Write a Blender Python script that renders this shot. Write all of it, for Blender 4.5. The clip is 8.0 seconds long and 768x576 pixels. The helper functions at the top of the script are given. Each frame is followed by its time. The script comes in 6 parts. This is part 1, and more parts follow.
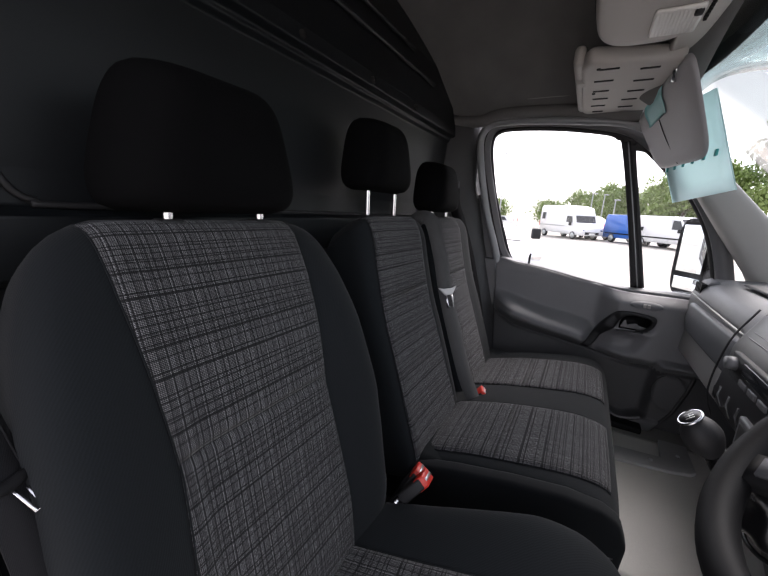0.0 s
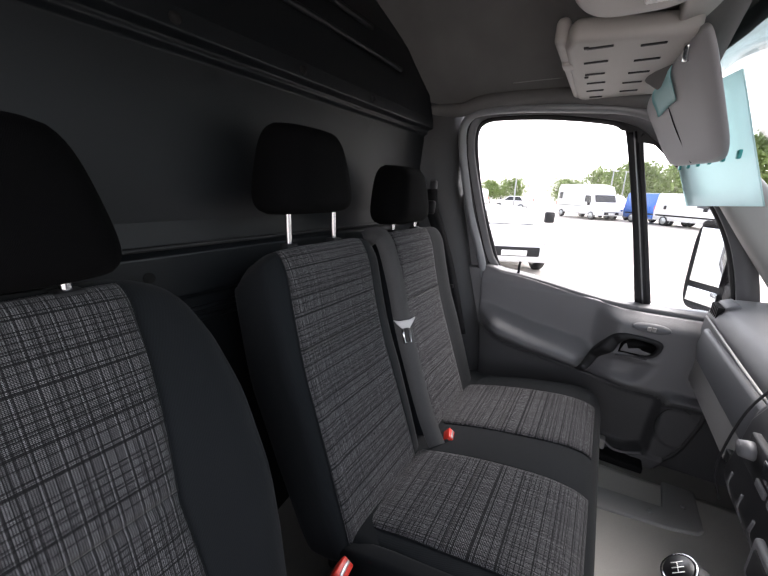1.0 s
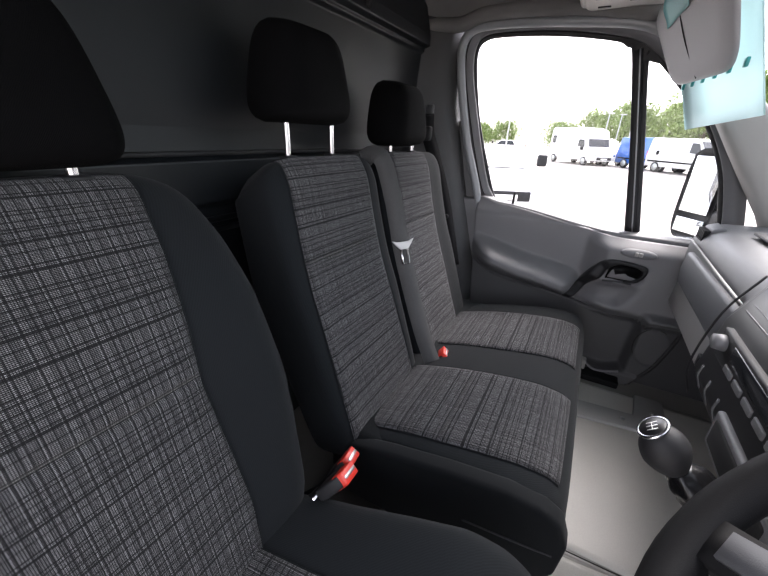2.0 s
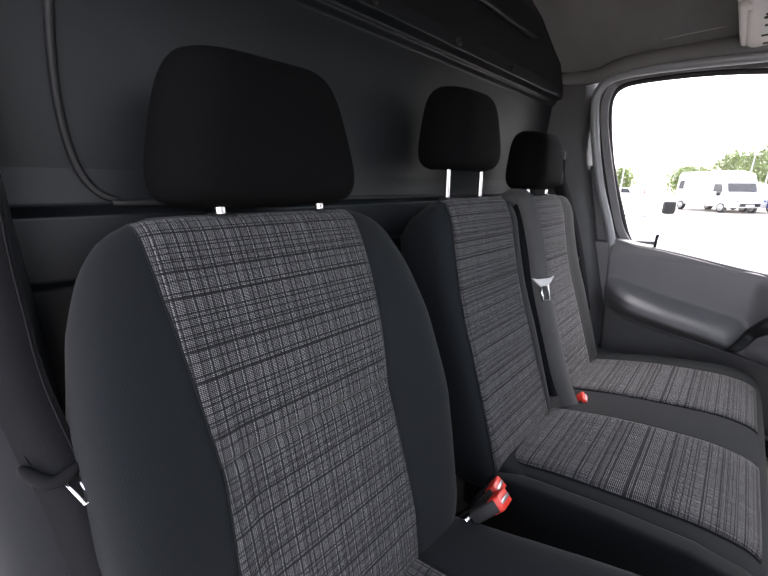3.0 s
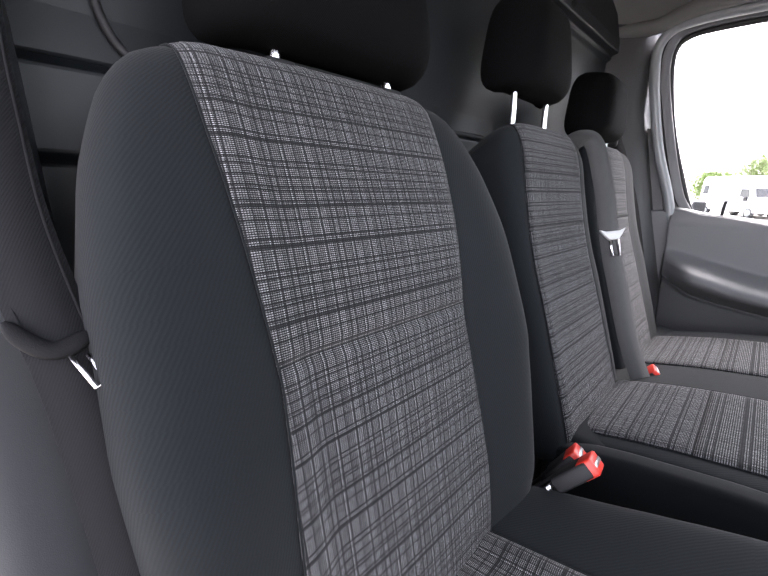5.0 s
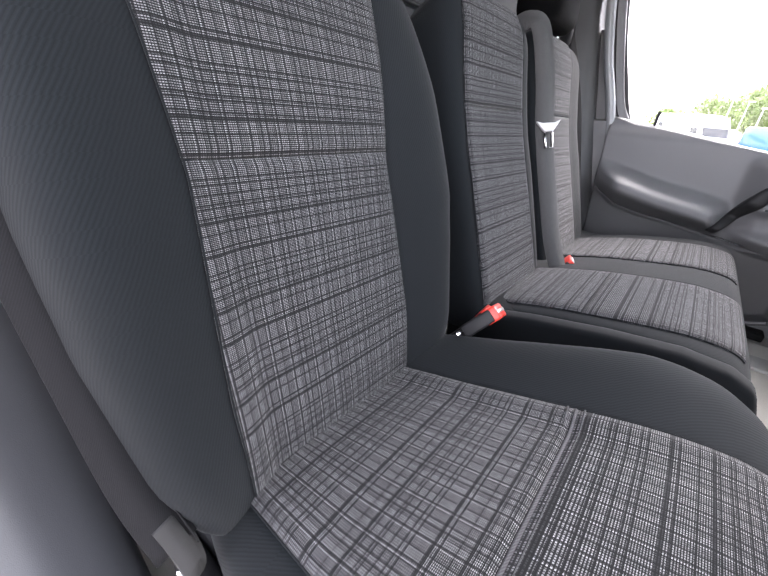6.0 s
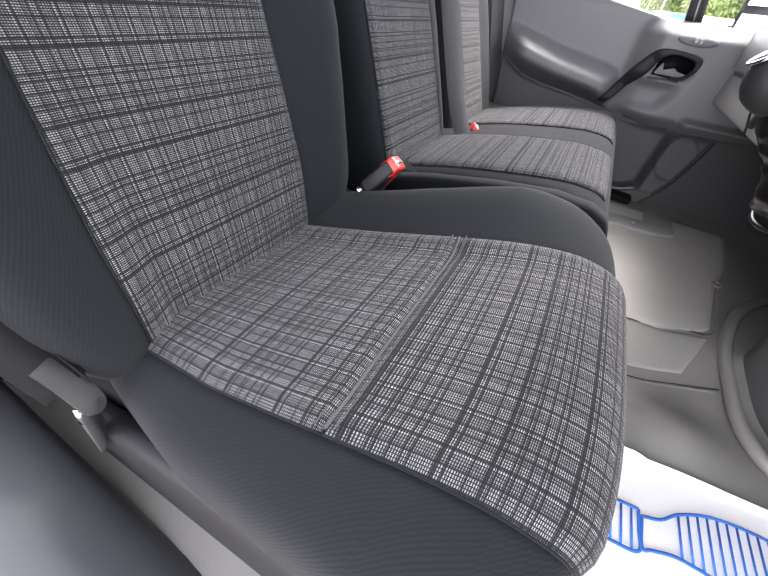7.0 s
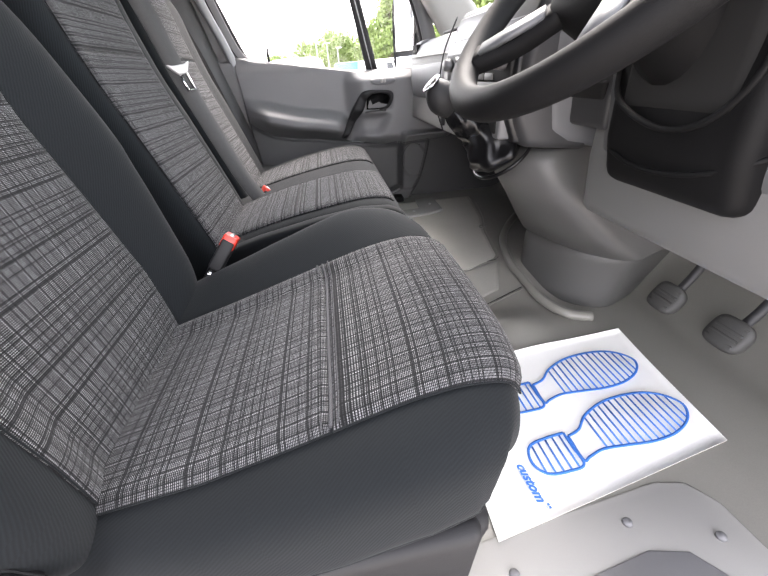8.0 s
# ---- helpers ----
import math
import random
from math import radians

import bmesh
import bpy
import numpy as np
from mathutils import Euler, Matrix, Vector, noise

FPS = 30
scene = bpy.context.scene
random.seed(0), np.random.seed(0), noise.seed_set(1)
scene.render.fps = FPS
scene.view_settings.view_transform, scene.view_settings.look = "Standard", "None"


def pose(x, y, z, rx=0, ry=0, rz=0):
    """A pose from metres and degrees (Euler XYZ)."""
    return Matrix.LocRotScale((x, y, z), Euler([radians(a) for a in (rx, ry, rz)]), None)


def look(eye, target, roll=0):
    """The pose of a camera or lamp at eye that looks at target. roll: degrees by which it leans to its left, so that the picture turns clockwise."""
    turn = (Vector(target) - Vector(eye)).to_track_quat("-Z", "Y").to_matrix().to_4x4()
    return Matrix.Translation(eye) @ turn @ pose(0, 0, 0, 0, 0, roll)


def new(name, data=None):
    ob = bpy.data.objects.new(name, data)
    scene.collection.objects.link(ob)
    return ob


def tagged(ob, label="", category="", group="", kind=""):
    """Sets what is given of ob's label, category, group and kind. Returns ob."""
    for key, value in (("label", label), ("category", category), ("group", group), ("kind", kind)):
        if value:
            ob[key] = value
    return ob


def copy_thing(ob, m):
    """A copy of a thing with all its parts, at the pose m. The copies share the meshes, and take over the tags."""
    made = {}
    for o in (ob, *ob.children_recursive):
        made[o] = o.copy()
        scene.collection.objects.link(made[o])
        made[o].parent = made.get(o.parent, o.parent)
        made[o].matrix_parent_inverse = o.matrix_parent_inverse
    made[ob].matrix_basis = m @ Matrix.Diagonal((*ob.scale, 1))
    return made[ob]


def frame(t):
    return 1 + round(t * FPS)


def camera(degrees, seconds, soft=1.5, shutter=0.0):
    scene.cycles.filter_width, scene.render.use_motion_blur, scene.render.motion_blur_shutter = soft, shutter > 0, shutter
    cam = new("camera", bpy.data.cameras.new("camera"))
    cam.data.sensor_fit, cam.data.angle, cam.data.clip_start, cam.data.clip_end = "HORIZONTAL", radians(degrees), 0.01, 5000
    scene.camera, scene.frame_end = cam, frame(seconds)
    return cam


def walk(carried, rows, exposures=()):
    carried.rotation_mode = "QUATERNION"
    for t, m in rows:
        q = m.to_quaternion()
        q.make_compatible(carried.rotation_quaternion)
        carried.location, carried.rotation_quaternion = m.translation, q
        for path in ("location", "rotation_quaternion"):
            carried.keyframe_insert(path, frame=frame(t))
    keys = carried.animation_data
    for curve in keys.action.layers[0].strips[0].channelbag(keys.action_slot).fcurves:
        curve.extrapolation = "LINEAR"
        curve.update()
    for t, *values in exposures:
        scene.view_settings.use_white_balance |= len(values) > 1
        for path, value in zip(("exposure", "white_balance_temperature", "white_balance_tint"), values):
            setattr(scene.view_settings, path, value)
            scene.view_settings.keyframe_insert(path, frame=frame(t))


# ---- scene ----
cam = camera(93, 8.0, soft=1.45)
# seconds, eye, target, roll
PATH = [
    (0, (0.453, -0.715, 0.777), (-0.473, 1.005, 0.349), 3.21),
    (0.5, (0.475, -0.536, 0.851), (-0.527, 1.137, 0.411), 4.38),
    (1, (0.503, -0.476, 0.864), (-0.476, 1.188, 0.341), 2.13),
    (1.2, (0.498, -0.478, 0.855), (-0.442, 1.184, 0.261), 2.39),
    (2.3, (0.501, -0.549, 0.792), (-0.366, 1.066, -0.008), 2.57),
    (2.5, (0.492, -0.578, 0.787), (-0.474, 0.996, 0.020), 3.33),
    (3, (0.449, -0.636, 0.784), (-0.880, 0.755, 0.237), 0.46),
    (3.5, (0.386, -0.639, 0.777), (-1.088, 0.646, 0.361), 1.53),
    (4, (0.339, -0.634, 0.740), (-1.146, 0.654, 0.371), 2.48),
    (4.5, (0.334, -0.633, 0.693), (-1.088, 0.689, 0.215), 2.80),
    (4.7, (0.340, -0.636, 0.676), (-1.058, 0.705, 0.177), 1.78),
    (5.8, (0.416, -0.658, 0.578), (-0.814, 0.723, -0.184), 2.54),
    (6, (0.428, -0.653, 0.568), (-0.682, 0.758, -0.313), 4.81),
    (6.5, (0.463, -0.650, 0.534), (-0.341, 0.809, -0.574), 8.13),
    (7, (0.483, -0.659, 0.513), (-0.111, 0.762, -0.763), 9.15),
    (7.5, (0.470, -0.677, 0.498), (0.202, 0.875, -0.735), 0.18),
    (8, (0.443, -0.754, 0.528), (0.638, 0.954, -0.494), -4.16),
]
EXPOSURES = [(0.0, 1.85, 6500, 19), (1.2, 2.46, 6500, 18), (2.3, 2.68, 6480, 19), (3.3, 2.88, 6440, 19), (4.7, 3.27, 6420, 20), (5.8, 3.70, 6440, 20), (6.8, 3.76, 6560, 19), (8.0, 3.67, 6780, 17)]
walk(cam, [(t, look(eye, target, roll)) for t, eye, target, roll in PATH], EXPOSURES)

# ---- world and light: a bright overcast day ----
world = bpy.data.worlds.new("world")
scene.world = world
world.use_nodes = True
wn = world.node_tree.nodes
sky = wn.new("ShaderNodeTexSky")
sky.sky_type = "NISHITA"
sky.sun_disc = False
sky.sun_elevation, sky.sun_rotation = radians(48), radians(18)
sky.dust_density = 1.5
soften = wn.new("ShaderNodeHueSaturation")
soften.inputs["Saturation"].default_value = 0.25
world.node_tree.links.new(sky.outputs[0], soften.inputs["Color"])
world.node_tree.links.new(soften.outputs[0], wn["Background"].inputs["Color"])
wn["Background"].inputs["Strength"].default_value = 0.15
sun = new("sun", bpy.data.lights.new("sun", "SUN"))
sun.data.energy, sun.data.angle, sun.data.color = 1.1, radians(34), (1.0, 0.97, 0.92)
sun.matrix_world = look((0.22, 0.66, 0.78), (0, 0, 0))

# ---- materials ----
def material(name, color, rough=0.6, metal=0.0, scale=60.0, vary=0.12, bump=0.15, fine=0.0, coat=0.0, spec=0.5):
    """A principled material with colour variation at two scales and a fine relief; scale is in grains per metre."""
    m = bpy.data.materials.new(name)
    m.use_nodes = True
    n, l = m.node_tree.nodes, m.node_tree.links
    b = n["Principled BSDF"]
    b.inputs["Roughness"].default_value, b.inputs["Metallic"].default_value = rough, metal
    b.inputs["Specular IOR Level"].default_value = spec
    b.inputs["Coat Weight"].default_value = coat
    geo = n.new("ShaderNodeNewGeometry")
    large, small = n.new("ShaderNodeTexNoise"), n.new("ShaderNodeTexNoise")
    large.inputs["Scale"].default_value, small.inputs["Scale"].default_value = max(scale / 25, 0.4), scale * 8
    large.inputs["Detail"].default_value = 5
    for t in (large, small):
        l.new(geo.outputs["Position"], t.inputs["Vector"])
    mix = n.new("ShaderNodeMix")
    mix.inputs["Factor"].default_value = 0.35
    l.new(large.outputs["Fac"], mix.inputs["A"])
    l.new(small.outputs["Fac"], mix.inputs["B"])
    ramp = n.new("ShaderNodeValToRGB")
    ramp.color_ramp.elements[0].position, ramp.color_ramp.elements[1].position = 0.3, 0.7
    ramp.color_ramp.elements[0].color = (*[max(c * (1 - vary), 0) for c in color], 1)
    ramp.color_ramp.elements[1].color = (*[min(c * (1 + vary), 1) for c in color], 1)
    l.new(mix.outputs["Result"], ramp.inputs["Fac"])
    l.new(ramp.outputs["Color"], b.inputs["Base Color"])
    if bump:
        bm_ = n.new("ShaderNodeBump")
        bm_.inputs["Strength"].default_value, bm_.inputs["Distance"].default_value = bump, 0.0006
        l.new(small.outputs["Fac"], bm_.inputs["Height"])
        l.new(bm_.outputs["Normal"], b.inputs["Normal"])
    rr = n.new("ShaderNodeMapRange")
    rr.inputs["To Min"].default_value, rr.inputs["To Max"].default_value = max(rough - 0.08, 0.02), min(rough + 0.08, 1)
    l.new(large.outputs["Fac"], rr.inputs["Value"])
    l.new(rr.outputs["Result"], b.inputs["Roughness"])
    return m


def mathn(nodes, links, op, a, b=None):
    k = nodes.new("ShaderNodeMath")
    k.operation = op
    for i, v in enumerate((a, b)):
        if v is None:
            continue
        if isinstance(v, (int, float)):
            k.inputs[i].default_value = v
        else:
            links.new(v, k.inputs[i])
    return k.outputs[0]


def stripe_ramp(nodes, links, value, stops):
    """A hard-edged ramp over 0..1 of grey values."""
    r = nodes.new("ShaderNodeValToRGB")
    r.color_ramp.interpolation = "CONSTANT"
    e = r.color_ramp.elements
    e[0].position, e[0].color = stops[0][0], (stops[0][1],) * 3 + (1,)
    e[1].position, e[1].color = stops[1][0], (stops[1][1],) * 3 + (1,)
    for p, c in stops[2:]:
        e.new(p).color = (c, c, c, 1)
    links.new(value, r.inputs["Fac"])
    return r.outputs["Color"]


def plaid_cloth(name):
    """Grey woven plaid: dark line groups both ways, pale dotted threads and a fine weave, from UVs in metres."""
    m = bpy.data.materials.new(name)
    m.use_nodes = True
    n, l = m.node_tree.nodes, m.node_tree.links
    b = n["Principled BSDF"]
    b.inputs["Roughness"].default_value, b.inputs["Specular IOR Level"].default_value = 0.95, 0.15
    b.inputs["Sheen Weight"].default_value = 0.06
    uv = n.new("ShaderNodeUVMap")
    wob = n.new("ShaderNodeTexNoise")
    wob.inputs["Scale"].default_value = 260
    l.new(uv.outputs[0], wob.inputs["Vector"])
    sep = n.new("ShaderNodeSeparateXYZ")
    l.new(uv.outputs[0], sep.inputs[0])
    jit = mathn(n, l, "MULTIPLY", mathn(n, l, "SUBTRACT", wob.outputs["Fac"], 0.5), 0.00022)
    u = mathn(n, l, "ADD", sep.outputs[0], jit)
    v = mathn(n, l, "ADD", sep.outputs[1], jit)
    def fr(x, period, shift=0.0):
        return mathn(n, l, "FRACT", mathn(n, l, "ADD", mathn(n, l, "DIVIDE", x, period), 50 + shift))
    # rows of short pale stitches; missing rows make the dark bands, bright columns and narrow gaps run along
    PU, PV = 0.0460 / 25, 0.0780 / 51
    rows = "111101111100101111010111101111011011111111100110111"
    stops, last = [], None
    for i, c in enumerate(rows):
        if c != last:
            stops.append((i / len(rows), 1.0 if c == "1" else 0.10))
            last = c
    across = stripe_ramp(n, l, fr(v, PV * len(rows)), stops)
    lines = [(0, 1.0), (1.85, 0.08), (3.3, 0.66), (10.9, 0.10), (11.8, 0.50), (18.4, 1.0), (20.2, 0.08), (21.5, 0.76), (27.1, 0.14), (27.9, 0.50), (31.1, 0.08), (32.3, 0.72), (36.7, 0.08), (37.8, 0.54), (44.6, 0.08)]
    along = stripe_ramp(n, l, fr(u, 0.0460), [(p / 46.0, c) for p, c in lines])
    weave = stripe_ramp(n, l, fr(u, PU), [(0, 1.0), (0.70, 0.0)])
    weave2 = stripe_ramp(n, l, fr(v, PV), [(0, 1.0), (0.47, 0.0)])
    cell = n.new("ShaderNodeTexWhiteNoise")
    cell.noise_dimensions = "2D"
    both = n.new("ShaderNodeCombineXYZ")
    for k, (w, p) in enumerate(((u, PU), (v, PV))):
        l.new(mathn(n, l, "FLOOR", mathn(n, l, "DIVIDE", w, p)), both.inputs[k])
    l.new(both.outputs[0], cell.inputs["Vector"])
    uneven = mathn(n, l, "ADD", mathn(n, l, "MULTIPLY", cell.outputs["Value"], 0.5), 0.72)
    dots = mathn(n, l, "ADD", mathn(n, l, "MULTIPLY", mathn(n, l, "MULTIPLY", weave, weave2), 0.95), 0.03)
    tone = mathn(n, l, "MULTIPLY", mathn(n, l, "MULTIPLY", dots, uneven), mathn(n, l, "MULTIPLY", across, along))
    big = n.new("ShaderNodeTexNoise")
    big.inputs["Scale"].default_value, big.inputs["Detail"].default_value = 9, 4
    l.new(uv.outputs[0], big.inputs["Vector"])
    tone = mathn(n, l, "MULTIPLY", tone, mathn(n, l, "ADD", mathn(n, l, "MULTIPLY", big.outputs["Fac"], 0.4), 0.8))
    mix = n.new("ShaderNodeMix")
    mix.data_type = "RGBA"
    mix.inputs[6].default_value, mix.inputs[7].default_value = (0.0070, 0.0070, 0.0077, 1), (0.268, 0.268, 0.276, 1)
    l.new(tone, mix.inputs[0])
    l.new(mix.outputs[2], b.inputs["Base Color"])
    bp = n.new("ShaderNodeBump")
    bp.inputs["Strength"].default_value, bp.inputs["Distance"].default_value = 0.35, 0.0006
    l.new(dots, bp.inputs["Height"])
    l.new(bp.outputs[0], b.inputs["Normal"])
    return m


def twill_cloth(name, color, period=0.0034, sheen=0.08):
    """Black seat cloth with a fine diagonal twill."""
    m = material(name, color, 0.92, scale=90, vary=0.22, bump=0, spec=0.2)
    n, l = m.node_tree.nodes, m.node_tree.links
    b = n["Principled BSDF"]
    b.inputs["Sheen Weight"].default_value = sheen
    uv = n.new("ShaderNodeUVMap")
    sep = n.new("ShaderNodeSeparateXYZ")
    l.new(uv.outputs[0], sep.inputs[0])
    d = mathn(n, l, "ADD", sep.outputs[0], mathn(n, l, "MULTIPLY", sep.outputs[1], 0.6))
    w = mathn(n, l, "PINGPONG", mathn(n, l, "DIVIDE", d, period), 0.5)
    bp = n.new("ShaderNodeBump")
    bp.inputs["Strength"].default_value, bp.inputs["Distance"].default_value = 0.4, 0.0006
    l.new(w, bp.inputs["Height"])
    l.new(bp.outputs[0], b.inputs["Normal"])
    # rib light and groove shade are also painted into the colour
    rib = n.new("ShaderNodeMix")
    rib.data_type, rib.blend_type = "RGBA", "MULTIPLY"
    rib.inputs[0].default_value = 1.0
    tone = n.new("ShaderNodeMapRange")
    tone.inputs["From Max"].default_value = 0.5
    tone.inputs["To Min"].default_value, tone.inputs["To Max"].default_value = 0.70, 1.26
    l.new(w, tone.inputs["Value"])
    old = b.inputs["Base Color"].links[0].from_socket
    l.new(old, rib.inputs[6])
    l.new(tone.outputs[0], rib.inputs[7])
    l.new(rib.outputs[2], b.inputs["Base Color"])
    return m


def glass(name, tint=(0.965, 0.975, 0.975)):
    m = bpy.data.materials.new(name)
    m.use_nodes = True
    n, l = m.node_tree.nodes, m.node_tree.links
    n.remove(n["Principled BSDF"])
    tr, gl, mx, fr = n.new("ShaderNodeBsdfTransparent"), n.new("ShaderNodeBsdfGlossy"), n.new("ShaderNodeMixShader"), n.new("ShaderNodeFresnel")
    tr.inputs[0].default_value = (*tint, 1)
    gl.inputs["Roughness"].default_value = 0.02
    fr.inputs[0].default_value = 1.45
    sc = mathn(n, l, "MULTIPLY", fr.outputs[0], 0.8)
    l.new(sc, mx.inputs[0])
    l.new(tr.outputs[0], mx.inputs[1])
    l.new(gl.outputs[0], mx.inputs[2])
    l.new(mx.outputs[0], n["Material Output"].inputs[0])
    return m


CLOTH = plaid_cloth("plaid_cloth")
BLACK_CLOTH = twill_cloth("black_cloth", (0.0057, 0.0073, 0.0086), 0.0034, 0.04)
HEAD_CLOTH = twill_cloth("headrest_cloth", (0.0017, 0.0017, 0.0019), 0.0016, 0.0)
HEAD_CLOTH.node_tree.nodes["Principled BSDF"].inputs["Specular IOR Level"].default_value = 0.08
BLACK_PLASTIC = material("black_plastic", (0.015, 0.015, 0.016), 0.58, scale=120, bump=0.3, spec=0.3)
GAITER_SKIN = material("gaiter_skin", (0.0045, 0.0045, 0.005), 0.28, scale=60, bump=0.06, spec=0.3)
SEAM_CLOTH = twill_cloth("seam_cloth", (0.060, 0.060, 0.063), 0.0018, 0.03)
GLOSS_BLACK = material("gloss_black", (0.008, 0.008, 0.009), 0.38, scale=60, bump=0.02)
BELT_TRIM = material("charcoal_plastic", (0.035, 0.035, 0.037), 0.5, scale=140, bump=0.3, vary=0.1)
GREY_PLASTIC = material("grey_plastic", (0.145, 0.145, 0.149), 0.5, scale=160, bump=0.35, vary=0.08)
WORN_WEB = material("worn_webbing", (0.028, 0.028, 0.028), 0.85, scale=300, bump=0.5, vary=0.3)
DOOR_DARK = material("dark_door_plastic", (0.062, 0.062, 0.064), 0.55, scale=160, bump=0.35, vary=0.08)
KNEE_PLASTIC = material("knee_plastic", (0.150, 0.150, 0.148), 0.55, scale=160, bump=0.3, vary=0.07)
DEEP_BLACK = material("deep_black_plastic", (0.0050, 0.0050, 0.0054), 0.6, scale=140, bump=0.35, vary=0.15, spec=0.14)
SHELF_PLASTIC = material("warm_pale_plastic", (0.42, 0.40, 0.375), 0.6, scale=140, bump=0.25, vary=0.06)
DASH_PLASTIC = material("dash_plastic", (0.108, 0.110, 0.115), 0.52, scale=160, bump=0.35, vary=0.08)
CONSOLE_PLASTIC = material("console_plastic", (0.082, 0.081, 0.079), 0.5, scale=150, bump=0.3, vary=0.08)
PALE_PLASTIC = material("pale_plastic", (0.30, 0.295, 0.28), 0.55, scale=140, bump=0.25, vary=0.06)
BULK_PAINT = material("bulkhead_paint", (0.0066, 0.0082, 0.0098), 0.44, scale=50, bump=0.1, vary=0.1, spec=0.36)
HEADLINER = material("headliner_felt", (0.165, 0.162, 0.157), 0.95, scale=200, bump=0.4, vary=0.15, spec=0.1)
# near-black colour that paints the shade inside holes, slots and grooves
RECESS_SHADE = material("recess_shade", (0.003, 0.003, 0.003), 0.9, scale=80, bump=0.1)
BODY_PAINT = material("body_paint", (0.62, 0.65, 0.67), 0.25, scale=12, bump=0.0, vary=0.03, coat=0.5)
GREY_PAINT = material("silver_grey_paint", (0.24, 0.25, 0.26), 0.3, scale=12, bump=0.0, vary=0.04, coat=0.3)
RUBBER = material("black_rubber", (0.015, 0.015, 0.016), 0.6, scale=120, bump=0.2)
MAT_BAND = material("scuffed_band_rubber", (0.27, 0.262, 0.240), 0.45, scale=60, bump=0.35, vary=0.2)
MAT_RUBBER = material("pale_mat_rubber", (0.45, 0.436, 0.395), 0.5, scale=70, bump=0.35, vary=0.16)
FLOOR_RUBBER = material("floor_rubber", (0.200, 0.193, 0.174), 0.33, scale=90, bump=0.3, vary=0.14)
CHROME = material("chrome", (0.75, 0.75, 0.76), 0.15, 1.0, bump=0.0, vary=0.03)
STEEL = material("steel", (0.45, 0.45, 0.46), 0.35, 1.0, bump=0.05)
RED_PLASTIC = material("red_plastic", (0.62, 0.035, 0.02), 0.35, scale=80, bump=0.05, vary=0.06)
BELT_DARK = twill_cloth("dark_belt_webbing", (0.010, 0.010, 0.011), 0.0016, 0.0)
PILLAR_PLASTIC = material("pillar_plastic", (0.050, 0.052, 0.056), 0.42, scale=150, bump=0.2, vary=0.07, spec=0.4)
BELT_WEB = twill_cloth("belt_webbing", (0.062, 0.062, 0.062), 0.0022)
PAPER = material("white_paper", (0.88, 0.872, 0.835), 0.8, scale=40, bump=0.1, vary=0.02)
BLUE_INK = material("blue_ink", (0.03, 0.16, 0.55), 0.7, scale=60, bump=0.0, vary=0.08)
TEAL_REFLECTION = material("pale_teal_reflection", (0.55, 0.76, 0.76), 0.5, scale=30, bump=0.02, vary=0.05)
tn, tl = TEAL_REFLECTION.node_tree.nodes, TEAL_REFLECTION.node_tree.links
glow_through, card_mix = tn.new("ShaderNodeBsdfTranslucent"), tn.new("ShaderNodeMixShader")
glow_through.inputs[0].default_value = (0.50, 0.74, 0.74, 1)
card_mix.inputs[0].default_value = 0.4
tl.new(tn["Principled BSDF"].outputs[0], card_mix.inputs[1])
tl.new(glow_through.outputs[0], card_mix.inputs[2])
tl.new(card_mix.outputs[0], tn["Material Output"].inputs[0])
SIDE_PILLAR = material("side_pillar_plastic", (0.060, 0.060, 0.062), 0.5, scale=150, bump=0.3, vary=0.08)
TEAL_LABEL = material("teal_label", (0.22, 0.52, 0.53), 0.5, scale=40, bump=0.03, vary=0.12)
TEAL = material("teal_plastic", (0.05, 0.36, 0.35), 0.4, scale=30, bump=0.02, vary=0.05)
GLASS = glass("window_glass")
SCREEN_GLASS = glass("tinted_windscreen_glass", (0.74, 0.79, 0.775))
MIRROR = material("mirror_glass", (0.85, 0.87, 0.88), 0.02, 1.0, bump=0.0, vary=0.01)
ASPHALT = material("asphalt", (0.43, 0.40, 0.36), 0.9, scale=30, bump=0.5, vary=0.25)
WHITE_PAINT = material("white_vehicle_paint", (0.78, 0.78, 0.78), 0.3, scale=4, bump=0.0, vary=0.03, coat=0.4)
SILVER_PAINT = material("silver_vehicle_paint", (0.42, 0.44, 0.43), 0.3, 0.4, scale=4, bump=0.0, vary=0.04, coat=0.4)
BLUE_PAINT = material("blue_vehicle_paint", (0.02, 0.13, 0.50), 0.3, scale=4, bump=0.0, vary=0.05, coat=0.4)
DARK_GLASS = material("dark_vehicle_glass", (0.02, 0.022, 0.025), 0.08, scale=4, bump=0.0, vary=0.1)
LEAF = material("leaf", (0.19, 0.26, 0.08), 0.7, scale=8, bump=0.1, vary=0.45)
BARK = material("bark", (0.10, 0.08, 0.06), 0.9, scale=30, bump=0.5, vary=0.3)
GALVANISED = material("galvanised_steel", (0.45, 0.46, 0.46), 0.5, 0.6, scale=20, bump=0.05)


# ---- mesh helpers ----
SET_OUT = [Matrix()]


def set_out(dx=0.0, dy=0.0, dz=0.0, sx=1.0, sy=1.0, sz=1.0):
    """Shift and proportions of the assembly that is built next, in the cab's plan."""
    SET_OUT[0] = Matrix.Translation((dx, dy, dz)) @ Matrix.Diagonal((sx, sy, sz, 1))


